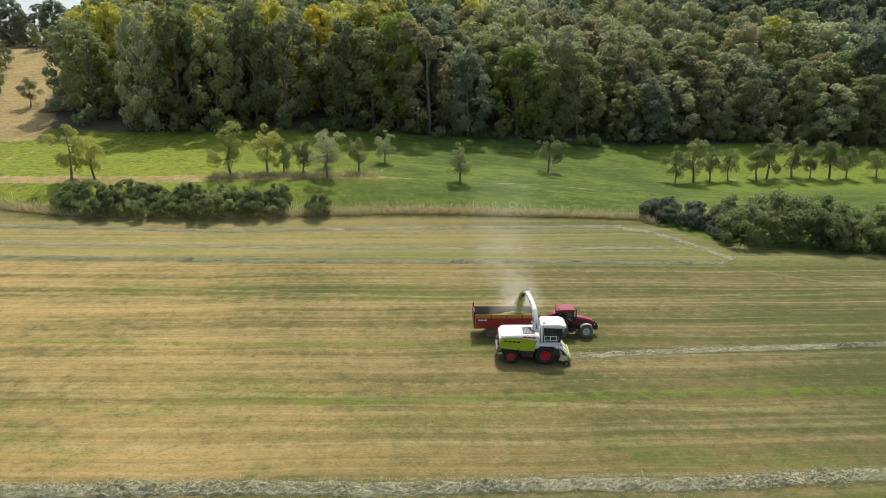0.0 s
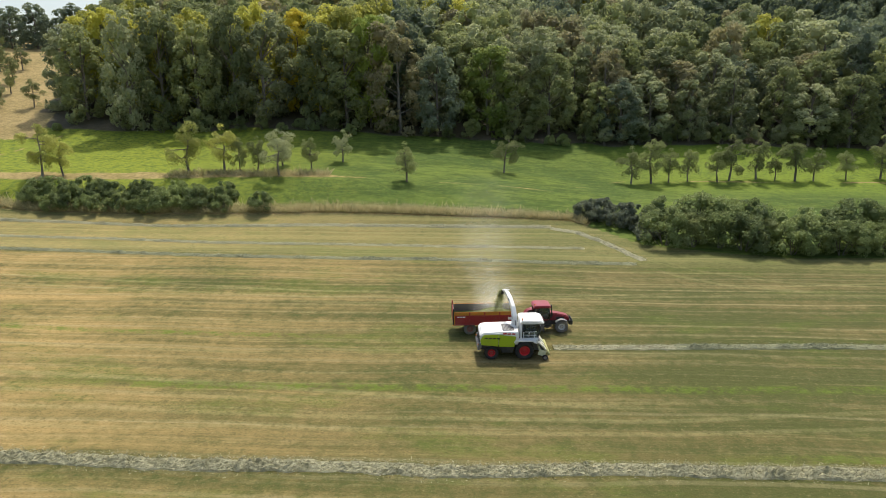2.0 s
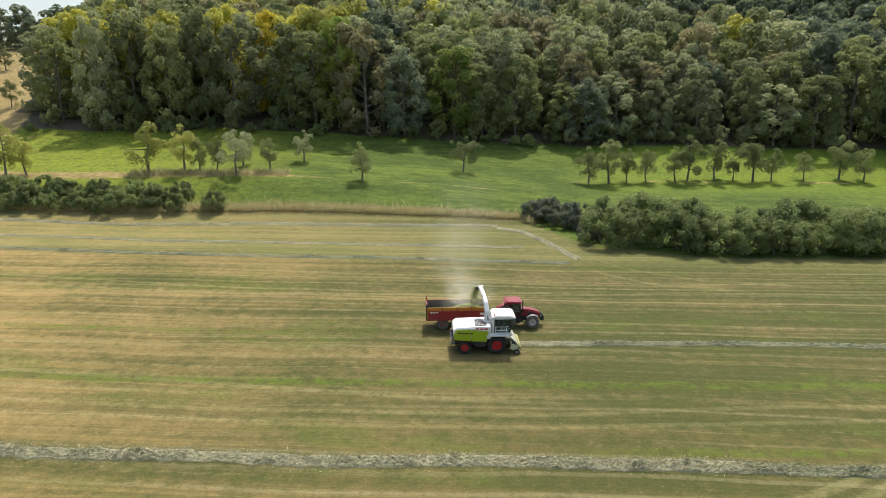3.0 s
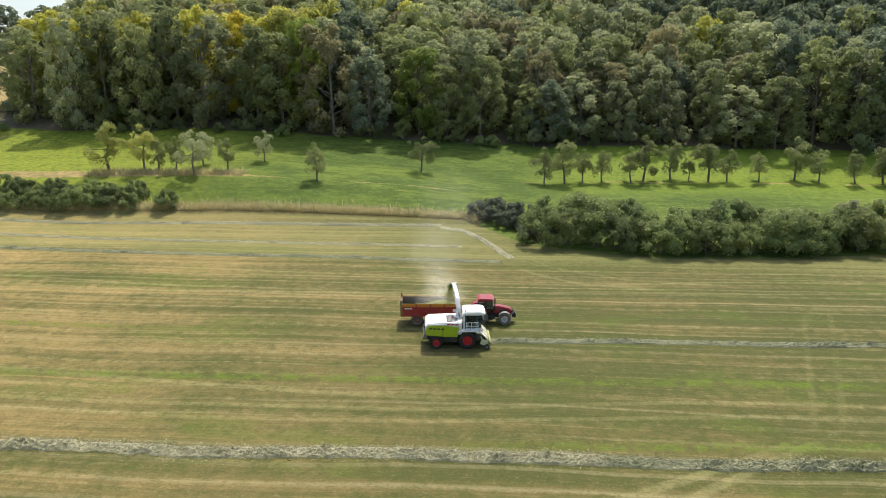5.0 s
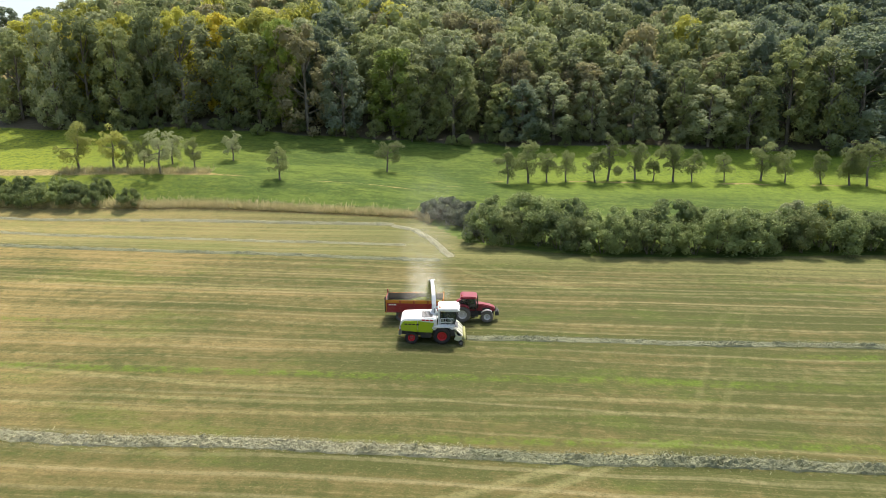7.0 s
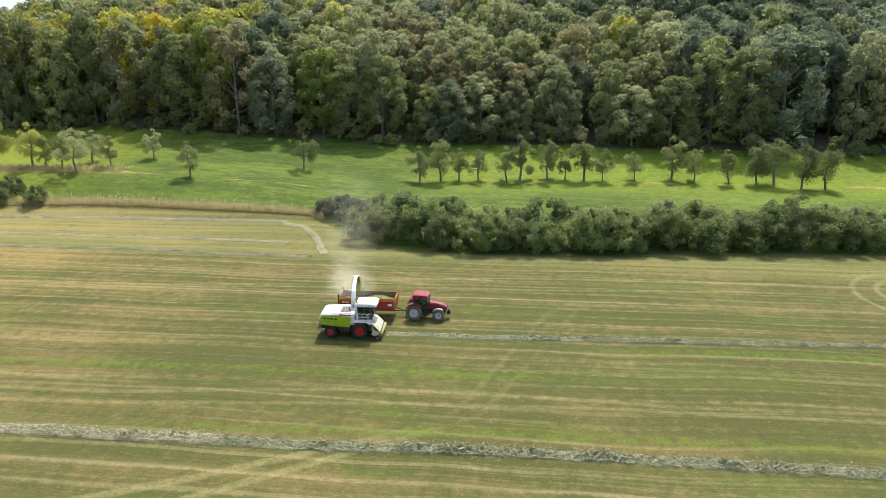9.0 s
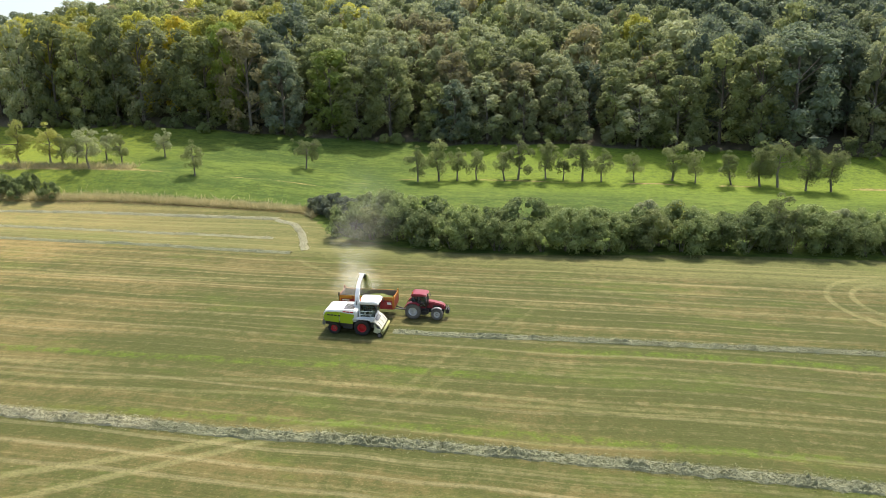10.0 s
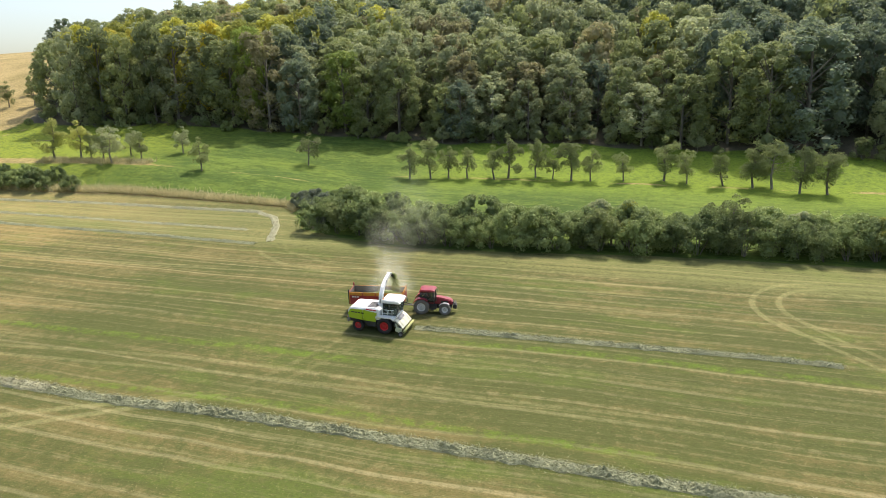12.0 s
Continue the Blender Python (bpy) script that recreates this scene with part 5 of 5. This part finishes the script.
TRACTOR = ((0.0, 13.63, 62.34), (0.5, 16.67, 62.5), (1.0, 19.72, 62.74), (1.5, 22.66, 63.04), (2.0, 25.69, 63.40), (2.5, 28.76, 63.65), (3.0, 31.9, 63.98),
           (5.0, 38.53, 64.95), (5.5, 40.08, 65.25), (6.0, 41.69, 65.45), (6.5, 43.3, 65.6), (8.5, 56.43, 65.95), (9.0, 59.54, 66.02), (9.5, 62.15, 66.17),
           (10.0, 64.53, 66.38), (10.5, 67.54, 66.58), (11.0, 70.3, 66.88), (11.5, 73.02, 67.2), (12.0, 76.1, 67.5))
TIMES = np.arange(0, 12.001, 0.1)


def smooth_track(rows):
    """x and y at every tenth of a second, by cubic pieces through the rows."""
    t, x, y = (np.array(c) for c in zip(*rows))

    def cubic(v):
        d = np.gradient(v, t)
        i = np.clip(np.searchsorted(t, TIMES, side="right") - 1, 0, len(t) - 2)
        h = t[i + 1] - t[i]
        u = (TIMES - t[i]) / h
        return v[i] * (1 + 2 * u) * (1 - u) ** 2 + d[i] * h * u * (1 - u) ** 2 + v[i + 1] * u * u * (3 - 2 * u) + d[i + 1] * h * u * u * (u - 1)

    bend = np.polyfit(x, y, 4)
    xs = cubic(x)
    return xs, np.polyval(bend, xs), bend


def on_ground(x, y, heading, back, half):
    """Pose of a vehicle whose front (or rear) axle is over x, y, tilted as the ground is."""
    f, l = Vector((math.cos(heading), math.sin(heading), 0)), Vector((-math.sin(heading), math.cos(heading), 0))

    def h(a, b):
        return float(ground_at(x + f.x * a + l.x * b, y + f.y * a + l.y * b))

    zf, zb = h(0, 0), h(back, 0)
    fwd = Vector((f.x * -back, f.y * -back, zf - zb)).normalized() if back < 0 else Vector((f.x * back, f.y * back, zb - zf)).normalized()
    lat = Vector((l.x * 2 * half, l.y * 2 * half, h(0, half) - h(0, -half))).normalized()
    up = fwd.cross(lat).normalized()
    lat = up.cross(fwd)
    m = Matrix((fwd, lat, up)).transposed().to_4x4()
    m.translation = (x, y, zf + 0.02)
    return m


def drive(rows, side, back, half, shift=0.0):
    """Poses at every tenth of a second, and the way gone."""
    xs, ys, bend = smooth_track(rows)
    poses = []
    for x, y in zip(xs, ys):
        a = math.atan(np.polyval(np.polyder(bend), x) * 0.8 + 0.02)
        cx, cy = x - math.sin(a) * side, y + math.cos(a) * side
        poses.append(on_ground(cx + math.cos(a) * shift, cy + math.sin(a) * shift, a, back, half))
    return poses, xs - xs[0]


def roll_wheels(wheels, way):
    for w in wheels:
        at = w.matrix_basis.translation.copy()
        top = w.parent.parent or w.parent
        walk(w, [(t, Matrix.Translation(at) @ Matrix.Rotation(s / w["radius"] / top.scale.x, 4, "Y")) for t, s in zip(TIMES, way)])


def swath_pieces():
    """The row being picked up, in lengths of a metre and a half, each in its own space."""
    rng = np.random.default_rng(91)
    made = []
    for u in np.arange(9.5, 76.0, 1.5):
        x, y = row_b(u + 0.75)
        o = (x, y, float(ground_at(x, y)))
        ob = new("hay_swath_length", swath_mesh("hay_swath_length", rng, (u, u + 1.5, row_b, o), 1.2, 0.26, GREEN_SWATH if 36 < u else SWATH, 70))
        tagged(ob, "short length of the pale grass row before the harvester", "swath", "swath lengths being picked up", "stuff")
        ob.matrix_basis = Matrix.Translation(o)
        made.append((ob, u))
    return made


pieces = swath_pieces()


def motions():
    way_h, gone_h = drive(HARVESTER, 1.5, -3.2, 1.2)
    way_t, gone_t = drive(TRACTOR, 1.15, -2.83, 0.9)
    way_r, gone_r = drive(TRACTOR, 1.15, 1.5, 0.9, -9.45)
    walk(harvester, list(zip(TIMES, way_h)))
    walk(tractor, list(zip(TIMES, way_t)))
    walk(trailer, list(zip(TIMES, way_r)))
    walk(load, list(zip(TIMES, way_r)))
    swing = [pose(0, 0, 0, 0, 0, float(a)) for a in np.interp(TIMES, (0, 1.5, 3.0, 5.5, 9.5, 11, 12), (13, 12, 9, 7, 3, 2, 2))]
    walk(spout, [(t, SPOUT_AT @ q) for t, q in zip(TIMES, swing)])
    walk(jet, [(t, m @ SPOUT_AT @ q) for t, m, q in zip(TIMES, way_h, swing)])
    roll_wheels(harvester_wheels, gone_h)
    roll_wheels(tractor_wheels, gone_t)
    roll_wheels(trailer_wheels, gone_r)
    # the dust hangs over the trailer and drifts up and back
    for i, puff in enumerate(puffs):
        rows = []
        for t, m in zip(TIMES, way_h):
            p = m @ Vector((-1.9 + 0.3 * float(rise(3, 9, t)) - 1.3 * i + 0.4 * math.sin(t * 1.1 + i), 4.9 + 0.5 * i, 2.2 + 0.2 * math.sin(t * 0.9 + 2 * i)))
            rows.append((t, pose(*p, 3 * math.sin(t * 1.3 + i), 0, 8 - 12 * i + 5 * math.sin(t * 0.7 + i))))
        walk(puff, rows)
    # each length of the row lies still until the pick-up takes it, then goes through the machine
    for ob, u in pieces:
        rest = ob.matrix_basis.copy()
        rows = [(0.0, rest)]
        k = next((i for i, m in enumerate(way_h) if m.translation.x + 1.6 > u), None)
        if k is None:
            rows.append((12.0, rest))
        elif k == 0:
            rows = [(t, m @ pose(-2.6, 0, 2.2)) for t, m in zip(TIMES, way_h)]
        else:
            rows = [(t, rest) for t in TIMES[:k]]
            for j in range(k, len(TIMES)):
                s = min(1.0, (j - k + 1) / 4)
                goal = way_h[j] @ pose(0.6 - 3.2 * s, 0, 0.8 + 1.4 * s)
                rows.append((TIMES[j], goal if s >= 0.5 else Matrix.Translation(rest.translation.lerp(goal.translation, 0.6))))
        walk(ob, rows)


motions()
